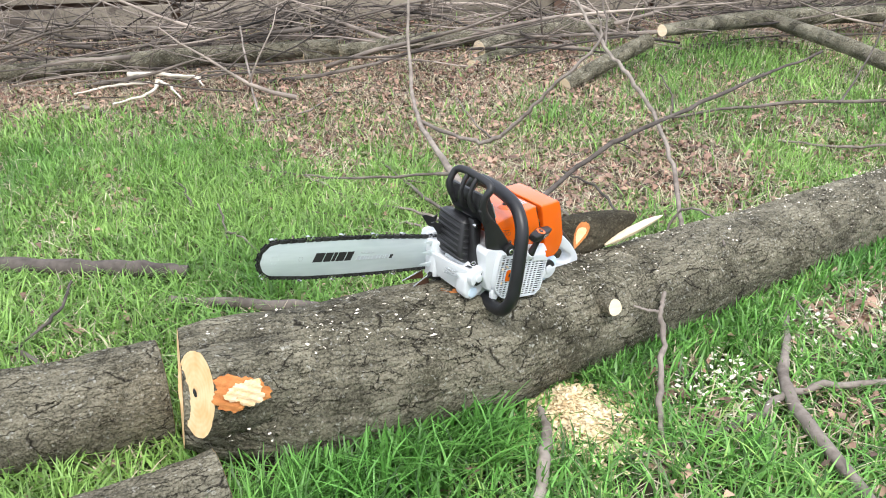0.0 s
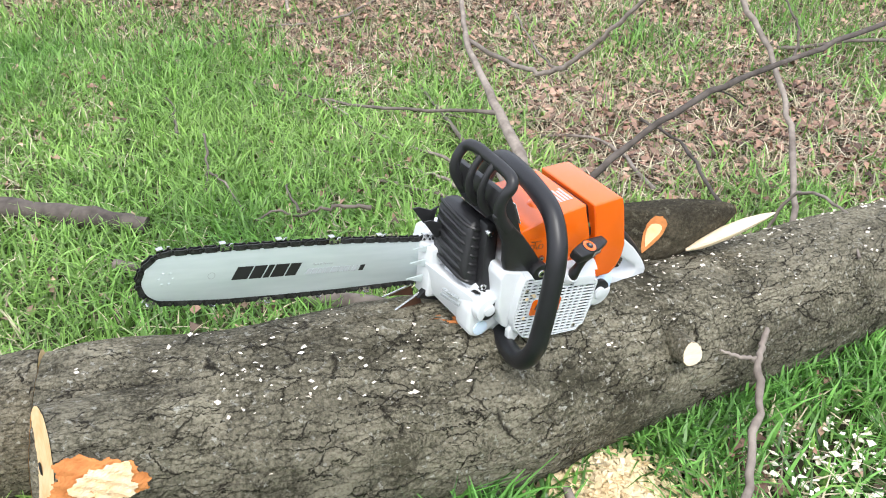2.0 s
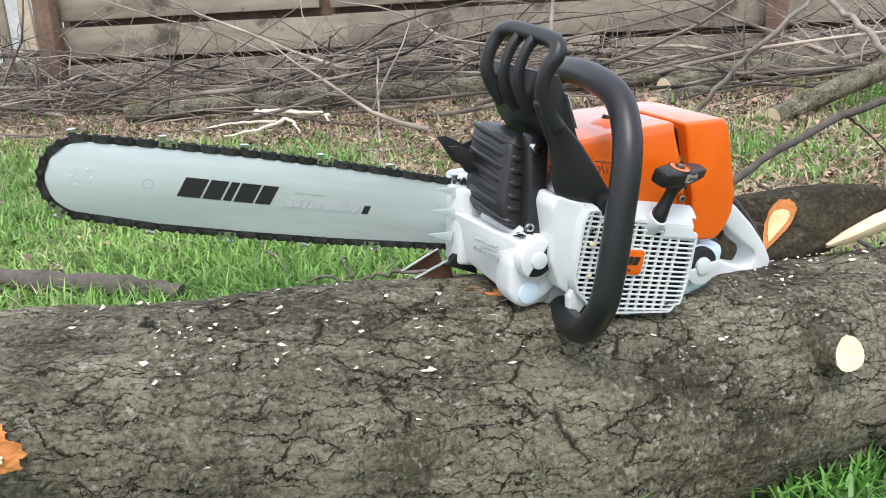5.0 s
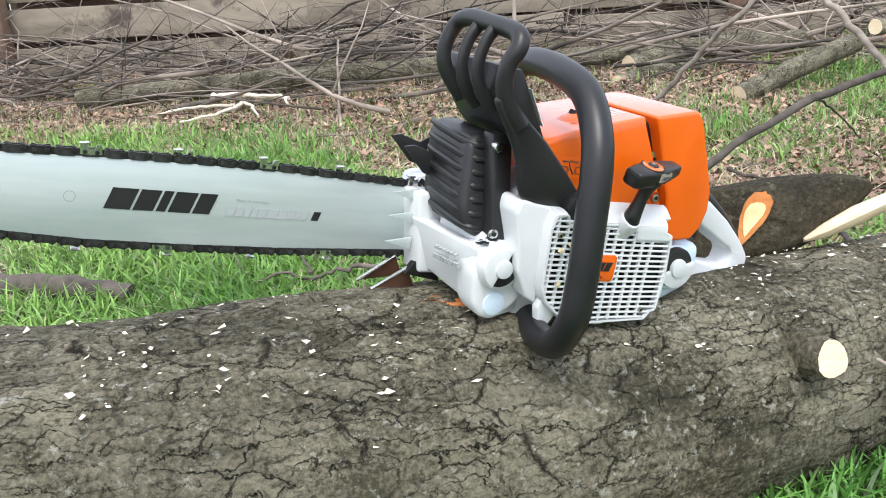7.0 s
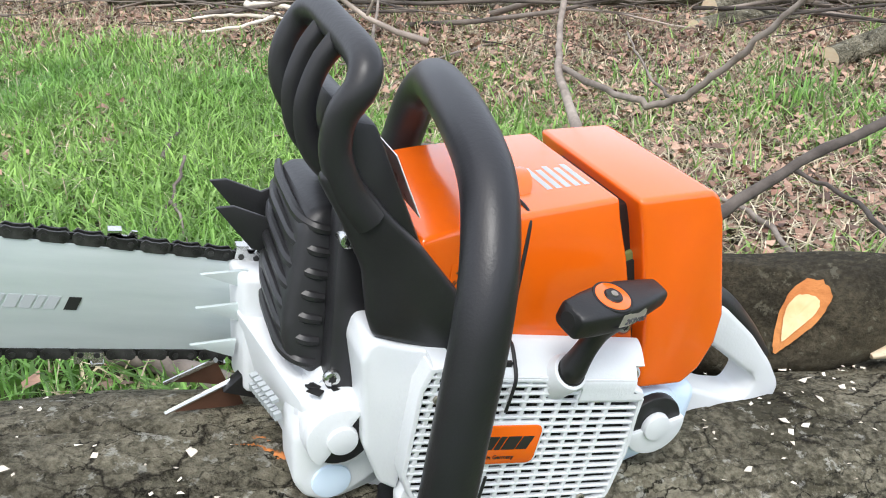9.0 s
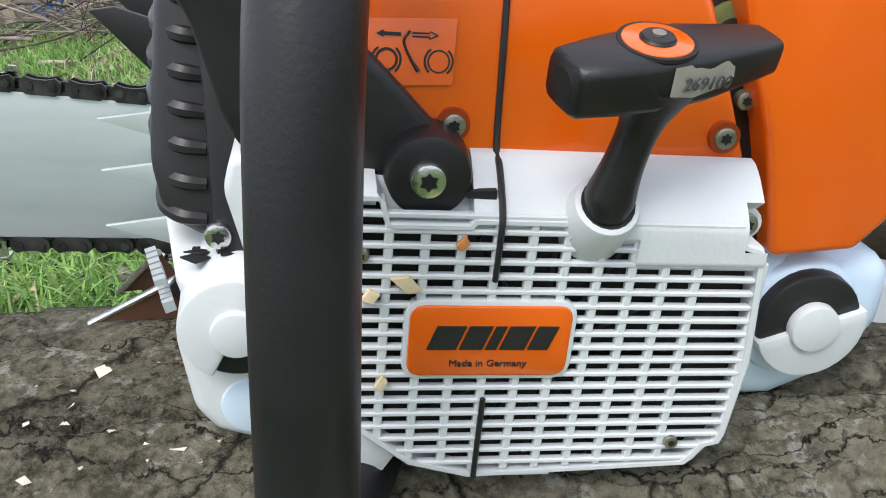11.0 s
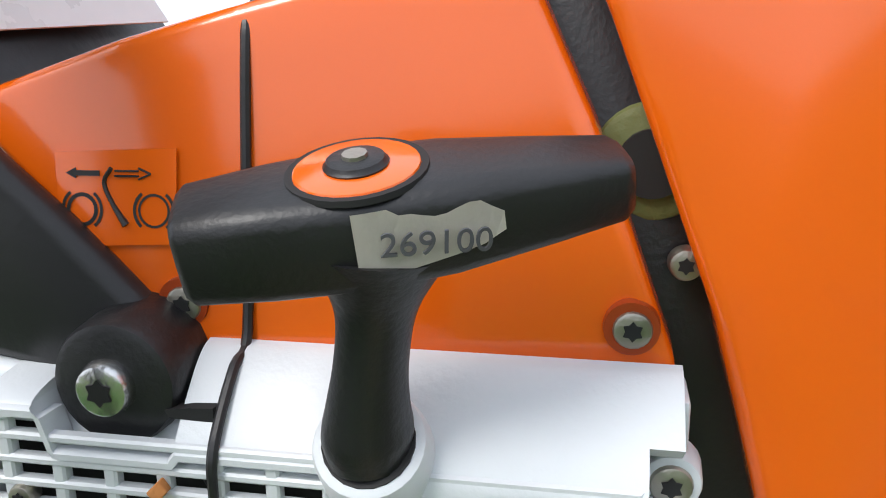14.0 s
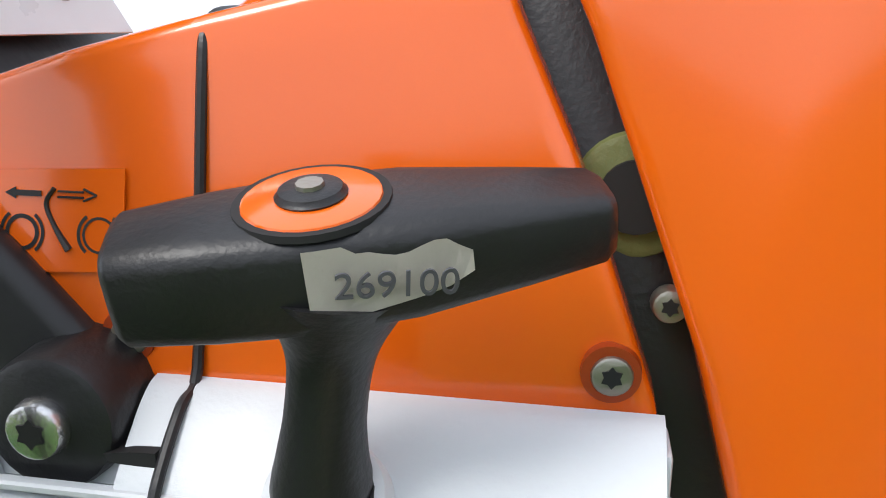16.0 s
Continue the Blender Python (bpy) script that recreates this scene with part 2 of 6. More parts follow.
LABEL = mottled("white_label", (0.72, 0.73, 0.74), (0.80, 0.80, 0.80), 0.3, 40)
OLIVE = mottled("olive_rubber", (0.10, 0.12, 0.035), (0.17, 0.19, 0.06), 0.6, 60, 0.2, 400)
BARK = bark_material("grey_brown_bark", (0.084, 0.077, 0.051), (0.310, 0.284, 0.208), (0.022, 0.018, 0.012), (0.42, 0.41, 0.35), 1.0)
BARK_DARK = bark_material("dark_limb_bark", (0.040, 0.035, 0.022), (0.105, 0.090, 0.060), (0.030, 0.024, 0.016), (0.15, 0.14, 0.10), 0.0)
CUT = end_grain("fresh_cut_wood", (0.84, 0.60, 0.34), (0.74, 0.44, 0.19), 30)
PALE = mottled("torn_pale_wood", (0.80, 0.62, 0.40), (0.86, 0.74, 0.55), 0.8, 60, 0.5, 200, stretch=(1, 1, 6))
TORN = mottled("torn_cream_wood", (0.70, 0.46, 0.24), (0.86, 0.76, 0.60), 0.8, 45, 0.7, 160, stretch=(1, 1, 3))
REDWOOD = mottled("torn_inner_bark", (0.42, 0.14, 0.035), (0.62, 0.26, 0.08), 0.85, 70, 0.6, 200)
TWIG = mottled("grey_twig_bark", (0.11, 0.090, 0.076), (0.25, 0.215, 0.185), 0.9, 60, 0.4, 300, spread=0.35)
TWIG_DARK = mottled("dark_twig_bark", (0.046, 0.037, 0.031), (0.14, 0.118, 0.102), 0.9, 60, 0.4, 300, spread=0.4)
# grey bark; its wide tone spread also paints the shadows between the branches
BRUSH = mottled("grey_brush_bark_and_shade", (0.030, 0.024, 0.020), (0.27, 0.225, 0.19), 0.9, 9, 0.4, 300, spread=0.8)
SOIL = mottled("soil_with_moss_and_litter", (0.030, 0.024, 0.013), (0.085, 0.070, 0.040), 1.0, 30, 0.8, 60, dirt=(0.035, 0.060, 0.012), dirt_scale=1.6, dirt_at=0.50)
GRASS = translucent(mottled("fresh_grass", (0.095, 0.225, 0.042), (0.300, 0.460, 0.120), 0.45, 2.2, spread=0.72), (0.25, 0.45, 0.11))
DEEP = translucent(mottled("lush_grass", (0.045, 0.165, 0.030), (0.185, 0.375, 0.085), 0.42, 2.6, spread=0.85), (0.14, 0.40, 0.07))
STRAW = translucent(mottled("dry_grass", (0.44, 0.38, 0.26), (0.66, 0.60, 0.46), 0.85, 5, spread=0.6), (0.5, 0.42, 0.25))
LEAF = mottled("dead_leaves", (0.14, 0.068, 0.046), (0.38, 0.255, 0.185), 0.65, 14, 0.3, 120, spread=0.75)
CHIP = mottled("wood_chips", (0.66, 0.50, 0.28), (0.80, 0.68, 0.46), 0.85, 60, 0.3, 200, spread=0.25)
CHIP_PALE = mottled("pale_wood_chips", (0.70, 0.62, 0.50), (0.82, 0.76, 0.66), 0.85, 60, 0.3, 200, spread=0.2)
BOARD = mottled("weathered_concrete_boards", (0.15, 0.128, 0.098), (0.30, 0.262, 0.205), 0.9, 22, 0.4, 120, stretch=(0.25, 1, 1), spread=0.14, dirt=(0.085, 0.068, 0.055), dirt_scale=2.5, dirt_at=0.55)
# rust brown of the posts; also the painted shade behind the board joints
POST_AND_SHADE = mottled("rusty_post_and_joint_shade", (0.10, 0.060, 0.042), (0.19, 0.12, 0.085), 0.9, 30, 0.4, 120)
STAKE = mottled("weathered_stakes", (0.27, 0.22, 0.16), (0.42, 0.36, 0.28), 0.9, 20, 0.3, 90, spread=0.35)
BLUE = mottled("blue_painted_stakes", (0.02, 0.12, 0.42), (0.035, 0.19, 0.55), 0.6, 20, 0.2, 90, spread=0.2)
SHEET = mottled("grey_corrugated_sheet", (0.42, 0.43, 0.43), (0.55, 0.56, 0.56), 0.6, 12, 0.2, 60, dirt=(0.30, 0.26, 0.22), dirt_scale=3, dirt_at=0.6)


# darker orange, painted as the shade of recesses round the shroud screws
WELL_SHADE = mottled("painted_recess_shade", (0.30, 0.036, 0.002), (0.36, 0.045, 0.003), 0.4, 30)
RUSTY = mottled("rusty_steel", (0.16, 0.075, 0.045), (0.09, 0.05, 0.035), 0.55, 60.0, 0.1, metallic=0.4)


# ---- mesh helpers ----
def link(name, me, material, parent=None, label="", smooth=None):
    if material is not None and not me.materials:
        me.materials.append(material)
    ob = new(name, me)
    if parent is not None:
        ob.parent = parent
    if label:
        ob["label"] = label
    if smooth is not None:
        me.polygons.foreach_set("use_smooth", [True] * len(me.polygons))
        if smooth < 180:
            me.set_sharp_from_angle(angle=radians(smooth))
    return ob


def part(name, bm, material, parent=None, label="", smooth=35):
    """One bmesh as one mesh object, under a thing or a part."""
    bmesh.ops.recalc_face_normals(bm, faces=bm.faces)
    me = bpy.data.meshes.new(name)
    bm.to_mesh(me)
    bm.free()
    return link(name, me, material, parent, label, smooth)


def thing(name, label, category, group="", m=None, kind=""):
    ob = tagged(new(name), label, category, group, kind)
    if m is not None:
        ob.matrix_world = m
    return ob


def slab(poly, y0, y1, bevel=0.0, bm=None, seg=2):
    """A plate: an outline of (x, z) drawn out from y0 to y1, its edges rounded."""
    own = bmesh.new()
    vs = [own.verts.new((x, y0, z)) for x, z in poly]
    fc = own.faces.new(vs)
    ext = bmesh.ops.extrude_face_region(own, geom=[fc])
    bmesh.ops.translate(own, verts=[v for v in ext["geom"] if isinstance(v, bmesh.types.BMVert)], vec=(0, y1 - y0, 0))
    if bevel:
        bmesh.ops.bevel(own, geom=list(own.edges), offset=bevel, segments=seg, profile=0.5, affect="EDGES", clamp_overlap=True)
    if bm is None:
        return own
    me = bpy.data.meshes.new("tmp")
    own.to_mesh(me)
    own.free()
    bm.from_mesh(me)
    bpy.data.meshes.remove(me)
    return bm


def box(lo, hi, bevel=0.0, bm=None, seg=2):
    return slab([(lo[0], lo[2]), (hi[0], lo[2]), (hi[0], hi[2]), (lo[0], hi[2])], lo[1], hi[1], bevel, bm, seg)


def spline(pts, n):
    """Catmull-Rom through the points, n steps a span; extra columns (radii) go along."""
    p = [np.array(q, float) for q in pts]
    p = [2 * p[0] - p[1], *p, 2 * p[-1] - p[-2]]
    out = []
    for i in range(1, len(p) - 2):
        for k in range(n):
            t = k / n
            out.append(0.5 * (2 * p[i] + (p[i + 1] - p[i - 1]) * t + (2 * p[i - 1] - 5 * p[i] + 4 * p[i + 1] - p[i + 2]) * t * t + (3 * p[i] - p[i - 1] - 3 * p[i + 1] + p[i + 2]) * t ** 3))
    out.append(p[-2])
    return out


def tube_arrays(pts, seg, flat=1.0, side=None, jitter=0.0, rng=None):
    """Rings round a way of (x, y, z, r) points: vertex and quad arrays, ends closed to a point ring."""
    P = np.array([q[:3] for q in pts], float)
    r = np.array([q[3] for q in pts], float)
    T = np.gradient(P, axis=0)
    T /= np.linalg.norm(T, axis=1)[:, None] + 1e-12
    ref = np.array(side if side is not None else (0.31, 0.17, 0.93), float)
    u = ref - T[0] * np.dot(ref, T[0])
    u /= np.linalg.norm(u)
    V = []
    ang = np.linspace(0, 2 * math.pi, seg, endpoint=False)
    for i in range(len(P)):
        u = u - T[i] * np.dot(u, T[i])
        u /= np.linalg.norm(u) + 1e-12
        w = np.cross(T[i], u)
        k = 1.0 if not jitter else 1 + jitter * (rng.random(seg)[:, None] - 0.5)
        V.append(P[i] + (np.cos(ang)[:, None] * u * flat + np.sin(ang)[:, None] * w) * r[i] * k)
    V = np.concatenate(V)
    F = []
    for i in range(len(P) - 1):
        for j in range(seg):
            a, b = i * seg + j, i * seg + (j + 1) % seg
            F.append((a, b, b + seg, a + seg))
    F.append(tuple(range(seg - 1, -1, -1)))
    F.append(tuple(range((len(P) - 1) * seg, len(P) * seg)))
    return V, F


def tube(pts, seg=12, bm=None, flat=1.0, side=None):
    bm = bm or bmesh.new()
    V, F = tube_arrays(pts, seg, flat, side)
    vs = [bm.verts.new(v) for v in V]
    for f in F:
        bm.faces.new([vs[i] for i in f])
    return bm


def rod(p0, p1, r0, r1=None, seg=20, bevel=0.0, bm=None):
    """A turned piece from p0 to p1, its rims rounded."""
    r1 = r0 if r1 is None else r1
    p0, p1 = np.array(p0, float), np.array(p1, float)
    d = p1 - p0
    L = np.linalg.norm(d)
    if bevel:
        b = min(bevel / L, 0.4)
        pts = [(*(p0), r0 - bevel), (*(p0 + d * b * 0.3), r0 - bevel * 0.3), (*(p0 + d * b), r0), (*(p1 - d * b), r1), (*(p1 - d * b * 0.3), r1 - bevel * 0.3), (*p1, r1 - bevel)]
    else:
        pts = [(*p0, r0), (*p1, r1)]
    return tube(pts, seg, bm)


def lettering(name, words, size, m, material, parent, depth=0.0002):
    """Words in the built-in font, as a thin print; m places the text's plane."""
    cu = bpy.data.curves.new(name, "FONT")
    cu.body, cu.size, cu.extrude, cu.align_x, cu.align_y = words, size, depth, "CENTER", "CENTER"
    tmp = new("tmp_text", cu)
    bpy.context.view_layer.update()
    me = bpy.data.meshes.new_from_object(tmp.evaluated_get(bpy.context.evaluated_depsgraph_get()))
    bpy.data.objects.remove(tmp)
    me.transform(m)
    return link(name, me, material, parent)


def raw(name, V, F, material, smooth=None):
    """A mesh from computed arrays."""
    me = bpy.data.meshes.new(name)
    me.from_pydata([tuple(v) for v in V], [], F)
    me.update()
    return link(name, me, material, None, "", smooth)


# ---- the ground ----
def height(x, y):
    """The yard: level by the logs, rising a little towards the boards at the back."""
    rise = 0.16 * np.clip((y - 3.4) / 2.8, 0, 1) ** 1.3
    far = np.clip((np.hypot(x, y - 2) - 30) / 60, 0, 1)
    return GROUND + rise * (1 - far) + 0.012 * np.sin(2.1 * x + 1.3 * y) * np.cos(1.7 * y - 0.6 * x) + 0.006 * np.sin(7.3 * x) * np.sin(6.1 * y + 1)


def grid_ground():
    xs = np.concatenate([-np.geomspace(5.2, 400, 14)[::-1], np.arange(-5, 5.01, 0.08), np.geomspace(5.2, 400, 14)])
    ys = np.concatenate([-np.geomspace(3.2, 400, 14)[::-1], np.arange(-3, 7.01, 0.08), np.geomspace(7.2, 400, 14)])
    X, Y = np.meshgrid(xs, ys)
    V = np.stack([X.ravel(), Y.ravel(), height(X, Y).ravel()], 1)
    nx = len(xs)
    F = [(j * nx + i, j * nx + i + 1, (j + 1) * nx + i + 1, (j + 1) * nx + i) for j in range(len(ys) - 1) for i in range(nx - 1)]
    return raw("ground", V, F, SOIL, 180)


tagged(grid_ground(), "bare soil and moss under grass and litter", "ground", kind="structure")


# ---- the logs ----
def cells(u, v, cu, cv, seed, wrap_v):
    """Jittered cells over a sheet: distance to the border between the two nearest, and an id."""
    rng = np.random.default_rng(seed)
    nu, nv = int(u.max() / cu) + 3, int(round(wrap_v / cv))
    jx, jy, idv = rng.random((nu, nv)), rng.random((nu, nv)), rng.random((nu, nv))
    iu, iv = np.floor(u / cu).astype(int), np.floor(v / cv).astype(int)
    d1, d2, ident = np.full(u.shape, 9.0), np.full(u.shape, 9.0), np.zeros(u.shape)
    for du in (-1, 0, 1):
        for dv in (-1, 0, 1):
            a, b = np.clip(iu + du, 0, nu - 1), (iv + dv) % nv
            px, py = (iu + du + 0.1 + 0.8 * jx[a, b]), (iv + dv + 0.1 + 0.8 * jy[a, b])
            d = np.hypot(u / cu - px, v / cv - py)
            near = d < d1
            d2 = np.where(near, d1, np.minimum(d2, d))
            ident = np.where(near, idv[a, b], ident)
            d1 = np.where(near, d, d1)
    return d2 - d1, ident


def waves(u, v, seed, k=1.0):
    rng = np.random.default_rng(seed)
    out = np.zeros(u.shape)
    for i in range(7):
        fu, fv = rng.normal(0, 14 * k), rng.integers(-4, 5)
        out += np.sin(fu * u + fv * v + rng.random() * 6.3) / 7
    return out


def bark_log(name, way, seed, step=0.006, around=150, relief=0.0105, cell=(0.115, 0.030), material=None, skew=0.0):
    """A log along (x, y, z, r) points, its bark cracked into plates; the ends are closed by cut faces of their own."""
    P = np.array(spline(way, 24))
    L = np.concatenate([[0], np.cumsum(np.linalg.norm(np.diff(P[:, :3], axis=0), axis=1))])
    n = int(L[-1] / step)
    s = np.linspace(0, L[-1], n)
    C = np.stack([np.interp(s, L, P[:, i]) for i in range(4)], 1)
    T = np.gradient(C[:, :3], axis=0)
    T /= np.linalg.norm(T, axis=1)[:, None]
    side = np.cross(T, (0, 0, 1))
    side /= np.linalg.norm(side, axis=1)[:, None]
    up = np.cross(side, T)
    th = np.linspace(0, 2 * math.pi, around, endpoint=False)
    turn = -math.pi / 2
    U, TH = np.meshgrid(s, th, indexing="ij")
    R = C[:, 3:4] * np.ones_like(TH)
    girth = 2 * math.pi * C[:, 3].mean()
    Vv = TH / (2 * math.pi) * girth
    warp_u = U + cell[0] * 0.35 * waves(U * 2, TH, seed) + 0.2
    warp_v = Vv + cell[1] * 0.6 * waves(U * 3, TH, seed + 1)

    def level(k, seed2, cut):
        g, ident = cells(warp_u, warp_v % girth, cell[0] * k, girth / round(girth / (cell[1] * k)), seed2, girth)
        amount = np.clip(0.6 + 1.5 * waves(U * 1.6 / k, TH, seed2 + 21), 0.0, 1)
        return (1 - np.clip(g / cut, 0, 1)) * amount, ident
    c1, id1 = level(1.4, seed, 0.14)
    c2, id2 = level(0.7, seed + 5, 0.16)
    h = relief * (0.22 * (id1 - 0.5) + 0.16 * (id2 - 0.5) - 0.45 * c1 - 0.25 * c2 + 0.22 * waves(U * 5, TH * 3, seed + 41)) + 0.012 * waves(U * 0.5, TH, seed + 3) * (R / 0.15)
    plate = np.clip(1 - 0.16 * c1 - 0.14 * c2, 0, 1)
    tone = np.clip(0.5 * id1 + 0.5 * id2, 0, 1)
    rad = R + h
    V = C[:, None, :3] + rad[..., None] * (np.cos(TH + turn)[..., None] * side[:, None, :] + np.sin(TH + turn)[..., None] * up[:, None, :])
    if skew:
        V = V + T[:, None, :] * (skew * np.exp(-U / 0.12) * rad * np.cos(TH + turn))[..., None]
    V = V.reshape(-1, 3)
    i, j = np.meshgrid(np.arange(n - 1), np.arange(around), indexing="ij")
    a, b = (i * around + j).ravel(), (i * around + (j + 1) % around).ravel()
    F = np.stack([a, b, b + around, a + around], 1).tolist()
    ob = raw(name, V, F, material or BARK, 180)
    att = ob.data.attributes.new("plate", "FLOAT", "POINT")
    att.data.foreach_set("value", plate.ravel().astype(np.float32))
    att = ob.data.attributes.new("tone", "FLOAT", "POINT")
    att.data.foreach_set("value", tone.ravel().astype(np.float32))
    for key, val in (("along", U), ("around", Vv)):
        att = ob.data.attributes.new(key, "FLOAT", "POINT")
        att.data.foreach_set("value", val.ravel().astype(np.float32))
    ends = []
    for k, off in ((0, -0.001), (n - 1, 0.001)):
        ring = V[k * around:(k + 1) * around]
        ends.append((C[k, :3], T[k], ring, off))
    return ob, ends


def cut_face(name, end, parent, material, label="", inset=1.0):
    """The sawn end of a log: a face a little rough, its rim following the bark."""
    c, t, ring, off = end
    V, F, n = [], [], len(ring)
    for k, f in enumerate((1.0, 0.8, 0.55, 0.3, 0.08)):
        V += [c + (q - c) * f * inset + t * off for q in ring]
        if k:
            F += [((k - 1) * n + j, (k - 1) * n + (j + 1) % n, k * n + (j + 1) % n, k * n + j) for j in range(n)]
    F.append(tuple(4 * n + j for j in range(n)))
    V = np.array(V) - c
    me = bpy.data.meshes.new(name)
    me.from_pydata([tuple(v) for v in V], [], F)
    me.update()
    ob = link(name, me, material, parent, label)
    ob.location = c
    return ob


def sq(s, q, z, r):
    """A point of a log's way: s along the logs, q across them towards the path, z up, r the radius."""
    return (0.8 * s + 0.6 * q, 0.6 * s - 0.8 * q, z, r)


LOG_WAY = [sq(0.466, -1.476, 0.258, 0.112), sq(0.54, -1.440, 0.250, 0.138), sq(0.68, -1.385, 0.228, 0.162), sq(0.85, -1.365, 0.226, 0.160), sq(1.08, -1.338, 0.208, 0.155),
           sq(1.20, -1.335, 0.200, 0.142), sq(1.40, -1.333, 0.198, 0.140), sq(1.70, -1.325, 0.195, 0.133), sq(2.1, -1.33, 0.186, 0.126), sq(2.7, -1.35, 0.170, 0.122), sq(3.3, -1.36, 0.160, 0.112)]
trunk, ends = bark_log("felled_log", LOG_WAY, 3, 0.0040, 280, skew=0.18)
tagged(trunk, "thick felled log with cracked grey-brown bark lying in grass", "log")
cut_face("cut_face", ends[0], trunk, CUT, "fresh sawn end of pale orange wood")
cut_face("cut_face", ends[1], trunk, CUT)

sect, ends = bark_log("log_section", [sq(-1.6, -2.20, 0.200, 0.118), sq(-0.6, -1.90, 0.190, 0.114), sq(0.0, -1.735, 0.180, 0.112), sq(0.27, -1.660, 0.174, 0.111), sq(0.470, -1.628, 0.170, 0.110)], 11, 0.006, 150)
tagged(sect, "sawn log section with cracked grey bark butted against the longer log", "log")
cut_face("cut_face", ends[0], sect, CUT)
cut_face("cut_face", ends[1], sect, CUT)

short, ends = bark_log("short_log", [(-0.375, 1.245, 0.185, 0.072), (-0.52, 1.155, 0.175, 0.078), (-0.78, 1.01, 0.17, 0.083), (-1.15, 0.80, 0.165, 0.085)], 21, 0.006, 100)
tagged(short, "short pale grey log propped in the grass beside the trunk", "log")
cut_face("cut_face", ends[0], short, CUT)
cut_face("cut_face", ends[1], short, CUT)


def barked(ob):
    a = ob.data.attributes.new("plate", "FLOAT", "POINT")
    a.data.foreach_set("value", np.full(len(ob.data.vertices), 0.9, np.float32))
    a = ob.data.attributes.new("tone", "FLOAT", "POINT")
    a.data.foreach_set("value", np.full(len(ob.data.vertices), 0.5, np.float32))
    return ob


def disc(c, normal, rx, rz, thick, seed, spin=0.0):
    """A sawn limb stub: a short collar with an uneven rim; returns collar and face meshes."""
    rng = np.random.default_rng(seed)
    nrm = Vector(normal).normalized()
    up = Vector((0, 0, 1)) - nrm * nrm.z
    up.normalize()
    sd = up.cross(nrm)
    n = 40
    wob = 1 + 0.05 * np.sin(np.arange(n) / n * 6.28 * 3 + seed) + 0.02 * rng.normal(size=n)
    rim = [Vector(c) + sd * (math.cos(t) * rx * k) + up * (math.sin(t) * rz * k) for t, k in zip(np.linspace(0, 6.2832, n, endpoint=False), wob)]
    collar, face = bmesh.new(), bmesh.new()
    rings = [[collar.verts.new(Vector(c) + (p - Vector(c)) * f - nrm * d) for p in rim] for f, d in ((1.0, 0.0), (1.04, thick * 0.25), (1.12, thick * 0.6), (1.3, thick))]
    for a, b in zip(rings, rings[1:]):
        for j in range(n):
            collar.faces.new((a[j], a[(j + 1) % n], b[(j + 1) % n], b[j]))
    inner = [[face.verts.new((p - Vector(c)) * f + nrm * (0.0006 + 0.0008 * rng.random())) for p in rim] for f in (0.985, 0.7, 0.4, 0.1)]
    for a, b in zip(inner, inner[1:]):
        for j in range(n):
            face.faces.new((a[j], a[(j + 1) % n], b[(j + 1) % n], b[j]))
    face.faces.new(inner[-1])
    return collar, face


FORK_WAY = [sq(0.456, -1.338, 0.322, 0.080), sq(0.56, -1.345, 0.300, 0.087), sq(0.70, -1.360, 0.264, 0.108), sq(0.86, -1.37, 0.235, 0.12)]
fork, ends = bark_log("limb_stub", FORK_WAY, 17, 0.004, 150, 0.006)
fork.parent = trunk
ob = cut_face("stub_face", ends[0], fork, CUT, "round sawn face with a small dark pith")
pith = np.array(sq(0.4545, -1.340, 0.322, 0)[:3])
part("pith", rod(pith, pith + np.array((-0.0016, -0.0012, 0)), 0.009, 0.007, 12), DARK, fork)
collar, face = disc((0.372, 1.752, 0.290), (0.42, -0.86, 0.22), 0.0165, 0.0195, 0.05, 9)
stub = barked(part("knot_stub", collar, BARK, trunk))
ob = part("knot_face", face, PALE, stub, "small pale sawn knot")
ob.location = (0.372, 1.752, 0.290)


def patch(name, s0, s1, a0, a1, material, seed, lift=0.004, parent=None, label="", way=None):
    """A torn place on the trunk: a ragged sheet following its round."""
    rng = np.random.default_rng(seed)
    n, m = 84, 66
    W = np.array(way or LOG_WAY)
    S = 0.8 * W[:, 0] + 0.6 * W[:, 1]
    bm = bmesh.new()
    grid = {}
    for i in range(n):
        for j in range(m):
            u, v = i / (n - 1) * 2 - 1, j / (m - 1) * 2 - 1
            ph = math.atan2(v, u)
            lim = 0.76 + 0.12 * math.sin(3 * ph + seed) + 0.07 * math.sin(5 * ph + 2 * seed) + 0.04 * math.sin(11 * ph + seed) + 0.03 * math.sin(23 * ph)
            if math.hypot(u, v) > lim + 0.1:
                continue
            s, a = s0 + (s1 - s0) * (u + 1) / 2, radians(a0 + (a1 - a0) * (v + 1) / 2)
            x, y, z, r = (np.interp(s, S, W[:, k]) for k in range(4))
            r += lift + 0.0016 * rng.random() + 0.002 * math.sin(9 * u + 5 * v) * math.sin(7 * v)
            grid[i, j] = bm.verts.new((x + 0.6 * r * math.cos(a), y - 0.8 * r * math.cos(a), z + r * math.sin(a)))
    for (i, j), v in grid.items():
        q = [grid.get(k) for k in ((i, j), (i + 1, j), (i + 1, j + 1), (i, j + 1))]
        if all(q):
            bm.faces.new(q)
    bmesh.ops.delete(bm, geom=[v for v in bm.verts if not v.link_faces], context="VERTS")
    return part(name, bm, material, parent, label, 180)


patch("torn_bark", 0.446, 0.570, -2, 46, REDWOOD, 2, 0.006, trunk, "torn reddish inner bark", FORK_WAY)
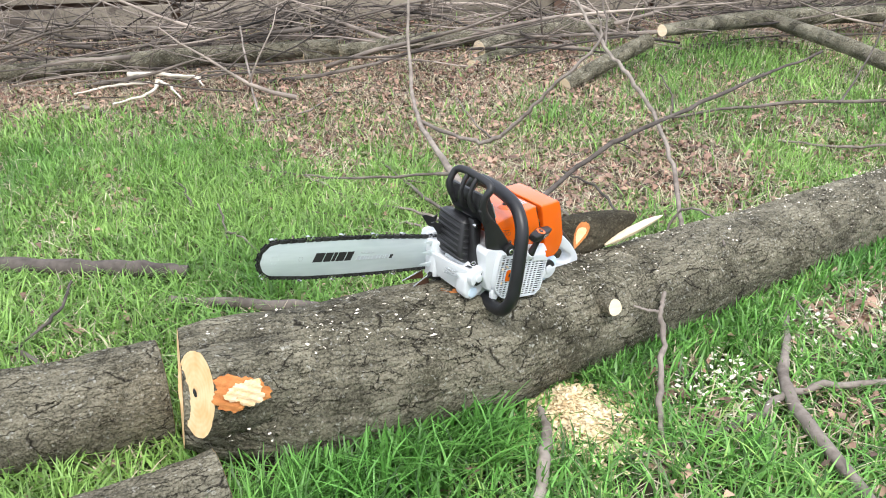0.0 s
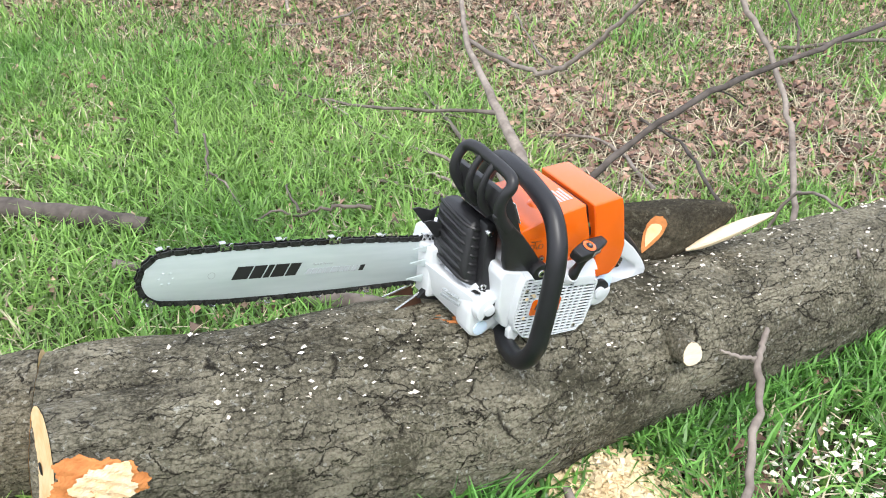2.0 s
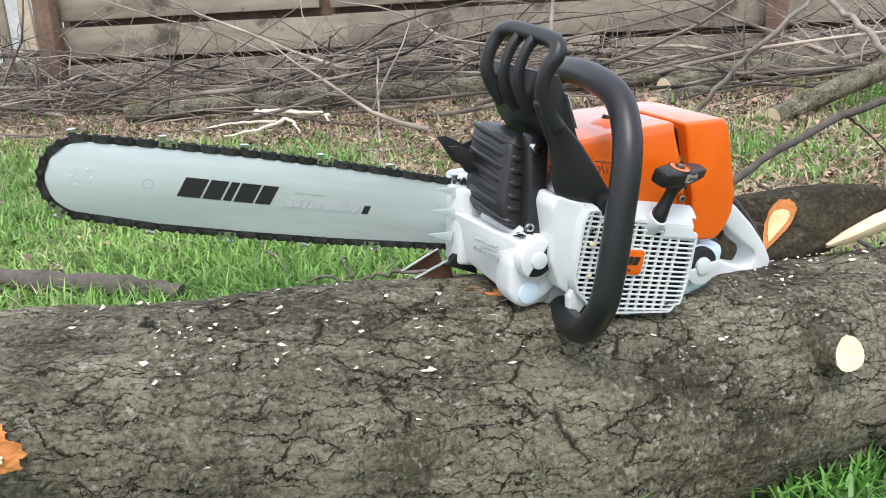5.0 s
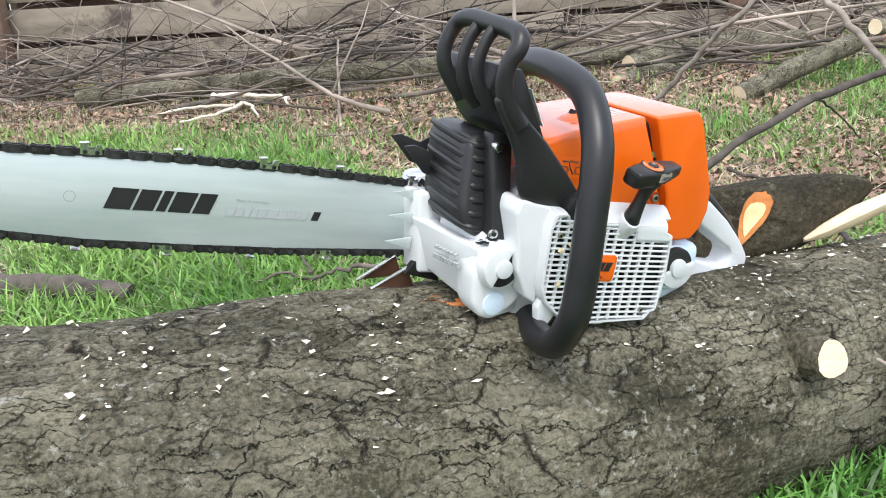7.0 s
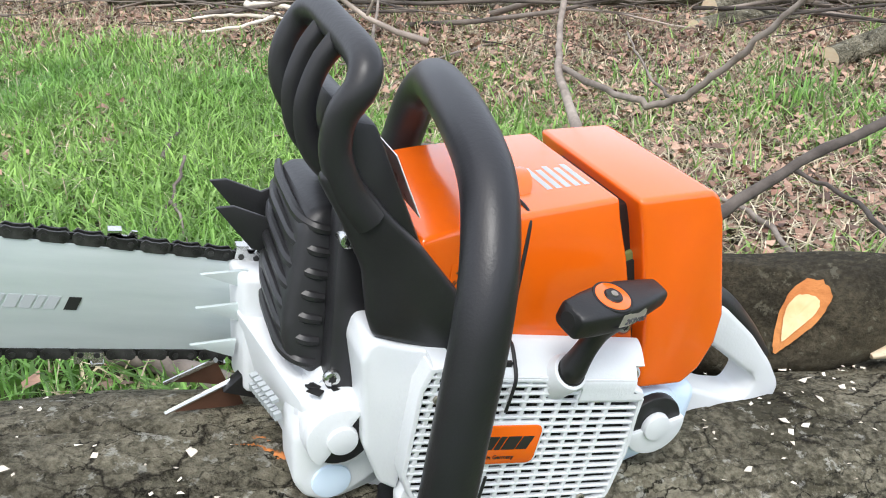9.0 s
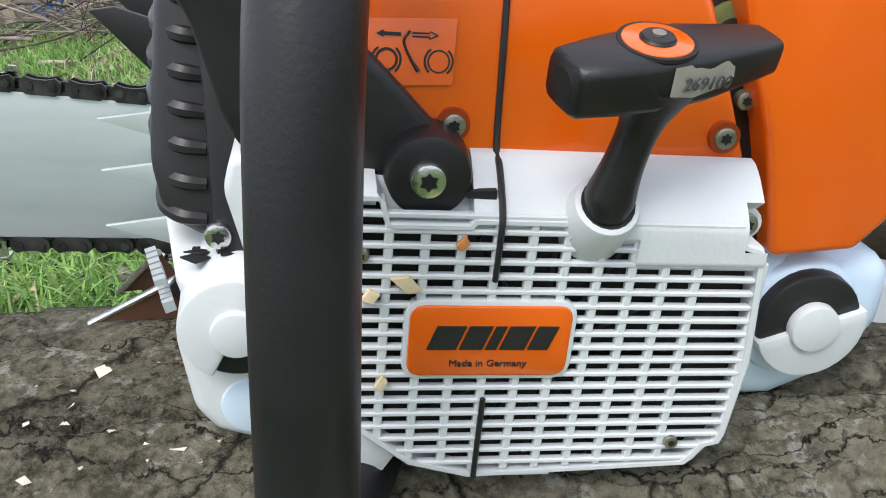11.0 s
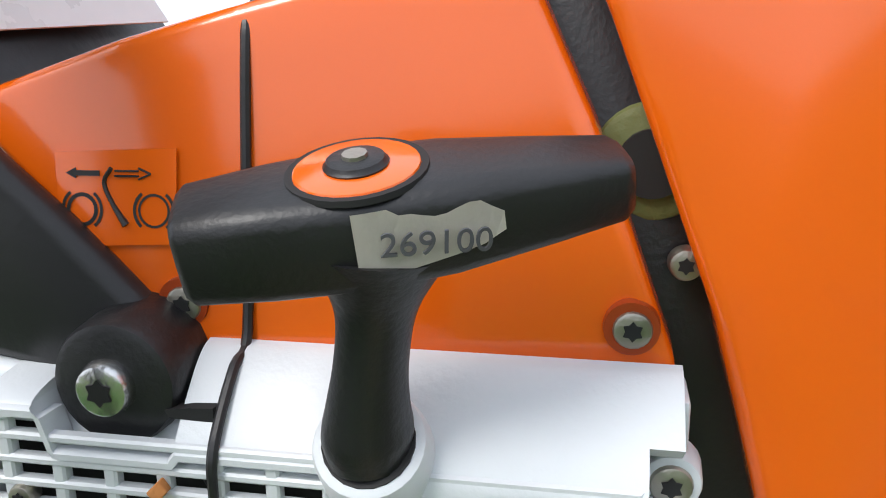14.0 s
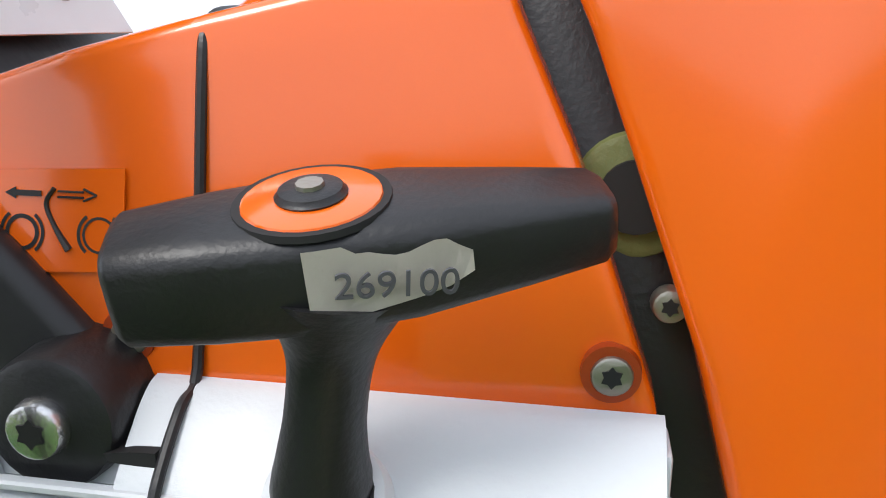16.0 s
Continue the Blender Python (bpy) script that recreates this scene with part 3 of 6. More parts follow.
patch("torn_wood", 0.478, 0.560, 4, 37, TORN, 5, 0.010, trunk, "bare pale torn wood", FORK_WAY)
patch("scraped_bark", 0.98, 1.08, 78, 92, REDWOOD, 6, 0.002, trunk)

# the limb lying across the trunk behind the saw, with its bared place and the split wedge
limb, ends = bark_log("dark_limb", [(0.195, 2.008, 0.337, 0.054), (0.285, 2.013, 0.348, 0.056), (0.350, 2.021, 0.364, 0.050), (0.400, 2.030, 0.380, 0.036), (0.435, 2.039, 0.391, 0.021), (0.455, 2.046, 0.395, 0.009)], 31, 0.004, 90, 0.0022, (0.05, 0.018), BARK_DARK)
tagged(limb, "dark smooth-barked limb piece lying on the log", "log")
cut_face("cut_face", ends[0], limb, CUT)
cut_face("cut_face", ends[1], limb, CUT)
bare = Vector((-0.28, -0.88, 0.38)).normalized()
seat = Vector((0.328, 2.018, 0.352)) + bare * 0.047
for v in limb.data.vertices:
    over = (v.co - seat).dot(bare)
    if over > 0 and (v.co - seat).length < 0.075:
        v.co -= bare * over
collar, face = disc(seat, bare, 0.024, 0.034, 0.01, 14)
collar.free()


def teardrop(bm, grow, lift):
    """A bared place: broad above, drawn to a point below."""
    for v in bm.verts:
        w = v.co.z / 0.034
        v.co *= grow
        shift = v.co.x * (0.62 + 0.38 * w) + 0.012 * w * grow - v.co.x
        v.co.x += shift
        v.co.y -= shift * bare.x / bare.y
        v.co += bare * lift
    return bm


ring = part("torn_rim", teardrop(face, 1.0, 0.0030), REDWOOD, limb, "orange-brown torn bark rim")
ring.location = seat
collar, face = disc(seat, bare, 0.024, 0.034, 0.01, 19)
collar.free()
face = teardrop(face, 0.64, 0.0050)
ob = part("bared_wood", face, CUT, limb, "bared orange wood with saw marks")
ob.location = seat
bm = bmesh.new()
V, F = tube_arrays([(0.375, 1.981, 0.343, 0.006), (0.397, 1.988, 0.352, 0.019), (0.437, 2.001, 0.370, 0.026), (0.477, 2.016, 0.386, 0.021), (0.502, 2.025, 0.395, 0.013), (0.520, 2.031, 0.401, 0.003)], 14, 0.45, (-0.3, 0.4, 1))
vs = [bm.verts.new(v) for v in V]
for f in F:
    bm.faces.new([vs[i] for i in f])
tagged(part("split_wedge", bm, PALE), "pale split wedge of fresh wood on the log", "wood wedge")


# ---- branches ----
def branch(name, way, label, material=TWIG, seed=0, forks=(), group="loose branches", seg=9, wiggle=0.0026, thick=1.0):
    """A branch: a knobbly tapered stem with side twigs as its parts; way and forks are (x, y, z, r) points."""
    rng = np.random.default_rng(seed)
    def stem(pts):
        Q = spline(pts, 7)
        for k, q in enumerate(Q[1:-1]):
            q[:3] += rng.normal(size=3) * wiggle * min(1, q[3] / 0.006)
            q[3] *= thick * (0.62 + 0.16 * rng.random())
        return tube(Q, seg)
    ob = tagged(part(name, stem(way), material, None, "", 60), label, "branch", group)
    for fk in forks:
        part("side_twig", stem(fk), material, ob, "", 60)
    return ob


G = GROUND
branch("branch", [(0.86, 2.05, G + 0.03, 0.009), (0.80, 1.86, G + 0.045, 0.011), (0.735, 1.649, G + 0.045, 0.015), (0.76, 1.40, G + 0.04, 0.014), (0.80, 1.15, G + 0.02, 0.012)], "grey forked branch lying in the grass", TWIG, 1,
       [[(0.735, 1.65, G + 0.045, 0.010), (0.62, 1.56, G + 0.03, 0.009), (0.47, 1.49, G + 0.02, 0.007), (0.36, 1.45, G + 0.015, 0.004)],
        [(0.735, 1.65, G + 0.045, 0.010), (0.90, 1.68, G + 0.05, 0.008), (1.15, 1.70, G + 0.05, 0.007)]], thick=1.3)
branch("twig", [(0.44, 1.48, G + 0.01, 0.005), (0.45, 1.58, G + 0.05, 0.0065), (0.478, 1.72, G + 0.10, 0.0065), (0.49, 1.82, G + 0.15, 0.006), (0.505, 1.872, 0.268, 0.004)], "thin forked twig leaning on the log", TWIG, 2,
       [[(0.49, 1.82, G + 0.15, 0.004), (0.45, 1.80, G + 0.165, 0.003), (0.42, 1.79, G + 0.18, 0.002)]], thick=1.45)
branch("branch", [(0.20, 1.62, G + 0.02, 0.007), (0.21, 1.50, G + 0.035, 0.012), (0.19, 1.36, G + 0.03, 0.014), (0.17, 1.2, G + 0.01, 0.014)], "short broken branch by the sawdust", TWIG, 3, thick=1.3)
branch("branch", [(1.12, 1.75, G + 0.06, 0.02), (1.25, 1.62, G + 0.05, 0.022), (1.5, 1.40, G + 0.04, 0.024)], "thick grey branch end in the grass", TWIG, 4, thick=1.3)
branch("fallen_branch", [(-1.9, 2.35, G + 0.03, 0.026), (-1.3, 2.33, G + 0.035, 0.027), (-0.95, 2.30, G + 0.035, 0.025), (-0.78, 2.29, G + 0.03, 0.022)], "broken dark branch half sunk in grass", TWIG_DARK, 5, thick=1.4)
branch("fallen_branch", [(-0.78, 2.13, G + 0.02, 0.014), (-0.3, 2.06, G + 0.03, 0.02), (0.0, 2.02, G + 0.035, 0.022), (0.22, 1.98, G + 0.04, 0.02)], "grey pole lying behind the log in grass", TWIG, 6, thick=1.3)
branch("branch", [(-1.25, 1.9, G + 0.02, 0.010), (-1.05, 1.82, G + 0.04, 0.011), (-0.9, 1.70, G + 0.03, 0.009)], "crooked twigs in the grass", TWIG_DARK, 7,
       [[(-1.05, 1.82, G + 0.04, 0.007), (-1.0, 1.95, G + 0.08, 0.006), (-1.02, 2.08, G + 0.1, 0.004)], [(-1.1, 1.84, G + 0.04, 0.006), (-1.2, 1.75, G + 0.05, 0.004)]])
branch("tall_branch", [(0.10, 2.55, G + 0.06, 0.026), (-0.02, 2.86, G + 0.14, 0.020), (-0.16, 3.25, G + 0.22, 0.013), (-0.215, 3.50, G + 0.36, 0.010), (-0.22, 3.66, G + 0.75, 0.008), (-0.20, 3.75, G + 1.2, 0.005)], "long branch with upright tips behind the saw", TWIG, 8,
       [[(-0.16, 3.25, G + 0.22, 0.010), (0.02, 3.05, G + 0.21, 0.010), (0.12, 3.02, G + 0.215, 0.010), (0.24, 2.98, G + 0.33, 0.009), (0.37, 2.95, G + 0.47, 0.008), (0.47, 2.98, G + 0.57, 0.007), (0.46, 3.02, G + 0.66, 0.004)],
        [(-0.02, 2.86, G + 0.14, 0.008), (-0.5, 3.1, G + 0.05, 0.006), (-0.9, 3.3, G + 0.03, 0.004)],
        [(0.12, 3.02, G + 0.215, 0.006), (0.05, 3.15, G + 0.24, 0.004), (-0.02, 3.3, G + 0.3, 0.003)]])
branch("tall_branch", [(0.64, 2.30, G + 0.12, 0.009), (0.66, 2.55, G + 0.24, 0.010), (0.63, 2.75, G + 0.36, 0.010), (0.555, 2.90, G + 0.47, 0.010), (0.49, 3.0, G + 0.54, 0.009), (0.40, 3.1, G + 0.68, 0.007), (0.33, 3.2, G + 0.85, 0.004)], "upright grey branch rising from the litter", TWIG, 9,
       [[(0.49, 3.0, G + 0.54, 0.006), (0.50, 3.1, G + 0.64, 0.005), (0.46, 3.2, G + 0.76, 0.003)]])
branch("long_branch", [(0.16, 2.30, G + 0.15, 0.010), (0.28, 2.40, G + 0.25, 0.0105), (0.47, 2.55, G + 0.34, 0.010), (0.66, 2.68, G + 0.385, 0.009), (0.92, 2.86, G + 0.44, 0.008), (1.25, 3.1, G + 0.5, 0.005)], "long bowed branch crossing the litter", TWIG_DARK, 10,
       [[(0.66, 2.68, G + 0.385, 0.005), (0.67, 2.72, G + 0.44, 0.004), (0.63, 2.76, G + 0.50, 0.003)], [(0.47, 2.55, G + 0.34, 0.004), (0.52, 2.66, G + 0.30, 0.003), (0.6, 2.8, G + 0.22, 0.002)]])
branch("branch", [(-0.32, 3.35, G + 0.02, 0.007), (-0.12, 2.9, G + 0.04, 0.009), (0.08, 2.5, G + 0.05, 0.009)], "thin straight branch in the grass", TWIG, 11)
branch("branch", [(-0.30, 2.62, G + 0.03, 0.005), (0.0, 2.5, G + 0.04, 0.007), (0.16, 2.4, G + 0.05, 0.008)], "thin straight branch in the grass", TWIG, 12)
branch("branch", [(1.3, 3.55, G + 0.05, 0.006), (1.6, 3.45, G + 0.05, 0.008), (2.0, 3.5, G + 0.12, 0.010), (2.4, 3.8, G + 0.2, 0.009)], "pale curved branch on the grass", TWIG, 13)
branch("branch", [(0.9, 3.9, G + 0.06, 0.008), (1.5, 4.0, G + 0.1, 0.011), (2.2, 3.95, G + 0.12, 0.010), (3.0, 4.1, G + 0.15, 0.008)], "long thin branch on the grass", TWIG_DARK, 14,
       [[(1.7, 3.98, G + 0.1, 0.007), (1.95, 4.3, G + 0.3, 0.006), (2.2, 4.6, G + 0.7, 0.004)]])


def lying(pts, r, z=0.025, tip=0.45):
    n = len(pts)
    return [(x, y, G + z + 0.012 * math.sin(2.3 * k), r * (1 - (1 - tip) * k / max(1, n - 1))) for k, (x, y) in enumerate(pts)]


branch("branch", lying([(0.018, 2.60), (-0.153, 2.746), (-0.372, 2.923), (-0.582, 3.119)], 0.009, 0.04), "thin pale branch reaching into the grass", TWIG, 51)
branch("branch", lying([(-0.10, 2.60), (-0.154, 2.644), (-0.318, 2.74), (-0.496, 2.754)], 0.007, 0.035), "thin pale branch reaching into the grass", TWIG, 52)
branch("crooked_twig", lying([(-0.282, 2.426), (-0.369, 2.405), (-0.443, 2.38), (-0.491, 2.363), (-0.526, 2.317)], 0.007, 0.05), "crooked dark twig in the grass", TWIG_DARK, 53, [lying([(-0.443, 2.38), (-0.50, 2.47), (-0.52, 2.55)], 0.005, 0.05)])
branch("twig", lying([(-0.731, 2.551), (-0.66, 2.48), (-0.587, 2.395)], 0.005, 0.05), "short pale twig in the grass", TWIG, 54)
branch("twig", [(-0.707, 2.459, G + 0.02, 0.006), (-0.758, 2.608, G + 0.06, 0.005), (-0.80, 2.70, G + 0.09, 0.004)], "short dark twig standing in the grass", TWIG_DARK, 55)
branch("twig", lying([(-0.915, 2.779), (-1.001, 2.953), (-1.114, 3.117)], 0.007, 0.05), "short dark twig in the grass", TWIG_DARK, 56)
branch("pale_root", lying([(-1.11, 3.82), (-1.169, 3.647), (-1.287, 3.691), (-1.367, 3.883), (-1.433, 4.107)], 0.012, 0.03), "bleached crooked root on the litter", TWIG, 57)
branch("pale_root", lying([(-1.842, 4.66), (-1.669, 4.62), (-1.432, 4.60)], 0.022, 0.12), "bleached split root wood", CHIP_PALE, 58,
       [lying([(-1.677, 4.62), (-1.599, 4.31), (-1.739, 4.159)], 0.014, 0.09), lying([(-1.669, 4.62), (-1.55, 4.45), (-1.436, 4.273)], 0.012, 0.09), lying([(-1.60, 4.62), (-1.45, 4.55), (-1.36, 4.42)], 0.012, 0.12), lying([(-1.72, 4.63), (-1.9, 4.5), (-2.05, 4.42)], 0.012, 0.08)])
branch("pale_root", lying([(-1.35, 4.55), (-1.31, 4.187), (-1.317, 4.053)], 0.009, 0.05), "bleached crooked root on the litter", TWIG, 59)
branch("branch", [(-0.975, 4.03, G + 0.02, 0.010), (-1.045, 4.205, G + 0.10, 0.009), (-1.234, 4.768, G + 0.35, 0.006)], "thin branch leaning into the brush", TWIG, 60)
branch("branch", lying([(0.399, 2.663), (0.261, 2.958), (0.045, 3.031), (-0.2, 3.1)], 0.008, 0.03), "thin pale branch on the leaves", TWIG, 61)
branch("branch", lying([(1.915, 4.829), (1.638, 4.382)], 0.010, 0.03), "thin branch on the grass", TWIG, 62)
branch("branch", lying([(2.093, 4.843), (1.742, 4.247), (1.547, 3.936)], 0.010, 0.05), "thin branch on the grass", TWIG, 63)
branch("branch", lying([(-0.632, 4.641), (-0.729, 4.09), (-0.872, 3.97), (-0.999, 3.827)], 0.008, 0.06), "thin branch on the litter", TWIG, 64)
branch("twig", [(0.60, 2.36, G + 0.10, 0.005), (0.64, 2.35, G + 0.20, 0.005), (0.70, 2.22, G + 0.225, 0.004), (0.69, 2.07, G + 0.21, 0.003)], "thin curved twig resting on the log", TWIG, 65)
branch("branch", [(0.353, 2.883, G + 0.14, 0.005), (0.455, 2.734, G + 0.13, 0.006), (0.515, 2.384, G + 0.12, 0.006)], "thin branch rising from the leaves", TWIG_DARK, 66)
branch("twig", lying([(0.861, 2.123), (0.885, 2.051), (0.898, 1.961)], 0.006, 0.05), "short twig in the grass", TWIG_DARK, 67)
branch("branch", [(-1.9, 5.0, G + 0.2, 0.009), (-1.2, 5.2, G + 0.45, 0.008), (-0.5, 5.3, G + 0.52, 0.006), (0.1, 5.4, G + 0.42, 0.003)], "arching dead branch over the brush", TWIG, 68)
branch("branch", [(-2.6, 5.0, G + 0.15, 0.010), (-2.2, 5.25, G + 0.42, 0.008), (-1.9, 5.4, G + 0.62, 0.004)], "dead branch sticking up from the brush", TWIG, 69)
branch("branch", [(-3.3, 4.9, G + 0.2, 0.010), (-2.6, 5.1, G + 0.3, 0.010), (-1.5, 5.2, G + 0.28, 0.007)], "long dead branch on the brush", TWIG, 70)
chunk = part("pale_chunk", box((-0.035, -0.015, 0), (0.035, 0.015, 0.02), 0.006), CHIP_PALE)
chunk.location, chunk.rotation_euler = (1.40, 3.52, G + 0.012), (0.1, 0.1, 0.3)
tagged(chunk, "pale split wood chunk on the grass", "wood chunk")


def cut_log(way, label, seed, ends_pale=True):
    ob, ends = bark_log("cut_branch_log", way, seed, 0.012, 36, 0.003, (0.06, 0.03), BARK)
    tagged(ob, label, "log", "cut branch logs")
    for e in ends:
        cut_face("cut_face", e, ob, PALE if ends_pale else CUT)
    return ob


cut_log([(0.50, 4.44, G + 0.09, 0.038), (0.75, 4.66, G + 0.17, 0.042), (0.98, 4.86, G + 0.235, 0.042)], "mossy cut branch leaning on the brush", 41)
cut_log([(0.06, 5.20, G + 0.14, 0.048), (0.30, 5.45, G + 0.17, 0.052), (0.62, 5.75, G + 0.20, 0.05)], "cut branch with a pale sawn end", 42)
cut_log([(0.02, 4.95, G + 0.09, 0.036), (0.16, 5.10, G + 0.11, 0.04), (0.40, 5.25, G + 0.12, 0.04)], "cut branch with a pale sawn end", 43)
cut_log([(1.04, 4.80, G + 0.30, 0.032), (1.7, 5.35, G + 0.27, 0.05), (2.6, 5.6, G + 0.26, 0.05)], "cut branch with a pale sawn end", 44)
cut_log([(2.25, 4.25, G + 0.12, 0.040), (2.05, 4.75, G + 0.20, 0.042), (1.8, 5.4, G + 0.26, 0.040)], "thick cut branch in the brush", 45)
cut_log([(-0.95, 5.0, G + 0.14, 0.04), (-0.2, 5.3, G + 0.18, 0.045), (0.9, 5.65, G + 0.2, 0.045)], "long cut branch with a pale sawn end", 46)
cut_log([(-2.6, 4.7, G + 0.12, 0.045), (-1.7, 4.9, G + 0.16, 0.05), (-0.75, 5.05, G + 0.19, 0.045)], "long cut branch with a pale sawn end", 47)


def fence_y(x):
    return 6.15 + 0.24 * (x + 0.4)


def brush(name, seed, count, cx, spread_x, label, tall=0.55, lean=0.0):
    """A heap of crossing dead branches with finer twigs, none of which could be counted."""
    rng = np.random.default_rng(seed)
    V, F, base = [], [], 0
    for k in range(count):
        x0 = cx + rng.normal() * spread_x * 0.55
        y0 = fence_y(x0) - 0.30 - abs(rng.normal()) * 0.50
        z0 = height(np.array(x0), np.array(y0)) + 0.02 + rng.random() ** 2.2 * tall * 0.62
        a = rng.normal(0.1, 0.42) + (math.pi if rng.random() < 0.5 else 0)
        L = 0.35 + rng.random() ** 2 * 1.7
        r = 0.003 + 0.013 * rng.random() ** 2.6
        d = np.array([math.cos(a), math.sin(a) * 0.55, rng.normal(0.05, 0.16)])
        pts, p = [], np.array([x0, y0, float(z0)])
        bend = rng.normal(size=3) * 0.16
        for i in range(7):
            pts.append((*p, r * (1 - 0.8 * i / 6)))
            p = p + d * L / 6
            d = d + bend * 0.35 + rng.normal(size=3) * 0.10
            d /= np.linalg.norm(d)
            g = height(np.array(p[0]), np.array(p[1])) + 0.015
            p[2] = max(p[2], g)
            p[1] = min(p[1], fence_y(p[0]) - 0.06)
        ways = [pts]
        for i in range(rng.integers(1, 5)):
            q = np.array(pts[rng.integers(1, 6)])
            e = np.array([rng.normal(), rng.normal() * 0.5, rng.normal(0.3, 0.5)])
            e /= np.linalg.norm(e)
            l2 = 0.12 + 0.35 * rng.random()
            tw = []
            for j in range(4):
                tw.append((q[0], min(q[1], fence_y(q[0]) - 0.05), max(q[2], GROUND + 0.02), max(0.0013, q[3] * (0.6 - 0.13 * j))))
                q = q.copy()
                q[:3] += e * l2 / 3
                e = e + rng.normal(size=3) * 0.25
            ways.append(tw)
        for w in ways:
            v, f = tube_arrays(w, 5)
            V.append(v)
            F += [tuple(i + base for i in q) for q in f]
            base += len(v)
    ob = raw(name, np.concatenate(V), F, BRUSH, 180)
    return tagged(ob, label, "brush pile", kind="stuff")


brush("brush_pile", 5, 230, -1.35, 1.2, "tangled heap of dead twigs and branches by the boards", 0.40)
brush("brush_pile", 6, 150, 1.9, 1.3, "tangled heap of dead twigs and branches by the boards", 0.33)
brush("brush_pile", 7, 190, -3.9, 1.1, "tangled heap of dead twigs and branches by the boards", 0.36)
brush("brush_pile", 8, 45, 0.3, 0.7, "loose dead twigs along the foot of the boards", 0.2)


# ---- the low wall of boards, what stands behind it ----
wall = thing("board_wall", "low wall of weathered tan boards with dark joints", "wall", kind="structure")


def board(x0, x1, z0, h, depth, off, seed):
    rng = np.random.default_rng(seed)
    bm = box((0, 0, 0), (x1 - x0, depth, h), 0.006)
    ob = part("board", bm, BOARD, wall)
    ob.location = (x0, fence_y(x0) + off, z0)
    ob.rotation_euler = (radians(rng.normal(0, 1.2)), radians(rng.normal(0, 0.35)), math.atan(0.24))
    return ob


k = 0
for x0 in np.arange(-3.52, 6.4, 1.62):
    for row in range(3):
        board(x0, x0 + 1.60 + (0.16 if row % 2 else 0), G + 0.15 + row * 0.225, 0.188, 0.07, 0.02 * (row % 2) + 0.015 * ((k * 7) % 3), k)
        k += 1
    # added panel, not a board: its dark colour gives the joints their shade
    ob = part("backing", box((0, 0, 0), (1.66, 0.05, 0.66), 0.006), POST_AND_SHADE, wall, "added dark panel standing in for shade in the board joints")
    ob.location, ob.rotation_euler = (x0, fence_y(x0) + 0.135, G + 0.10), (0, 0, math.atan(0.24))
for x in (-3.55, 0.62, 4.2):
    ob = part("post", box((-0.06, 0, 0), (0.06, 0.08, 0.72), 0.01), POST_AND_SHADE, wall, "dark rusty post")
    ob.location = (x + 0.02, fence_y(x) - 0.09, G + 0.1)

stakes = thing("stake_fence", "fence of upright weathered and blue stakes", "fence")
rng = np.random.default_rng(77)
meshes = [box((-0.022, -0.012, 0), (0.022, 0.012, 1), 0.004) for _ in range(2)]
pale_me, blue_me = (bpy.data.meshes.new(n) for n in ("stake", "stake_blue"))
for b, me, mt in zip(meshes, (pale_me, blue_me), (STAKE, BLUE)):
    b.to_mesh(me)
    b.free()
    me.materials.append(mt)
for i in range(150):
    x = -12.2 + i * 0.058 + rng.normal() * 0.008
    y = fence_y(x) + 0.10 + rng.random() * 0.08
    ob = new("stake", blue_me if (i // 5) % 7 in (2, 5) and rng.random() < 0.8 else pale_me)
    ob.parent = stakes
    ob.location = (x, y, G + 0.1)
    ob.scale = (0.8 + 0.5 * rng.random(), 1, 0.62 + 0.10 * rng.random())
    ob.rotation_euler = (0, radians(rng.normal(0, 1.5)), 0)
for z in (0.30, 0.42):
    part("rail", tube([(-12.2, fence_y(-12.2) + 0.04, G + z, 0.016), (-7, fence_y(-7) + 0.04, G + z - 0.02, 0.016), (-3.6, fence_y(-3.6) + 0.04, G + z, 0.016)], 8), TWIG_DARK, stakes)


def sheet(x, y, w, h, z, turn):
    """A corrugated sheet."""
    bm = bmesh.new()
    n = 60
    rows = [[bm.verts.new((i / n * w, 0.02 * math.sin(i * 1.05) + d, zz)) for i in range(n + 1)] for d, zz in ((0, 0), (0, h), (0.01, h), (0.01, 0))]
    for a, b in zip(rows, rows[1:] + rows[:1]):
        for i in range(n):
            bm.faces.new((a[i], a[i + 1], b[i + 1], b[i]))
    ob = part("corrugated_sheet", bm, SHEET, None, "", 60)
    ob.location, ob.rotation_euler = (x, y, z), (0, 0, turn)
    return tagged(ob, "grey corrugated metal sheet standing far behind the fence", "metal sheet", "corrugated sheets")


for x, y, w, h in ((-16.5, 8.6, 1.7, 1.6), (-14.0, 9.2, 1.6, 1.7), (-11.8, 9.6, 1.8, 1.7), (-9.4, 10.2, 1.8, 1.5)):
    sheet(x, y, w, h, G - 0.02, 0.24)
pole = thing("utility_pole", "dark utility pole with crossarms against the sky", "pole", m=Matrix.Translation((-19.0, 16.5, G)))
part("pole", tube([(0, 0, 0, 0.12), (0, 0, 6.0, 0.09)], 12), TWIG_DARK, pole)
for z in (3.2, 4.0):
    part("crossarm", box((-1.0, -0.04, z), (1.0, 0.04, z + 0.08), 0.01), TWIG_DARK, pole)


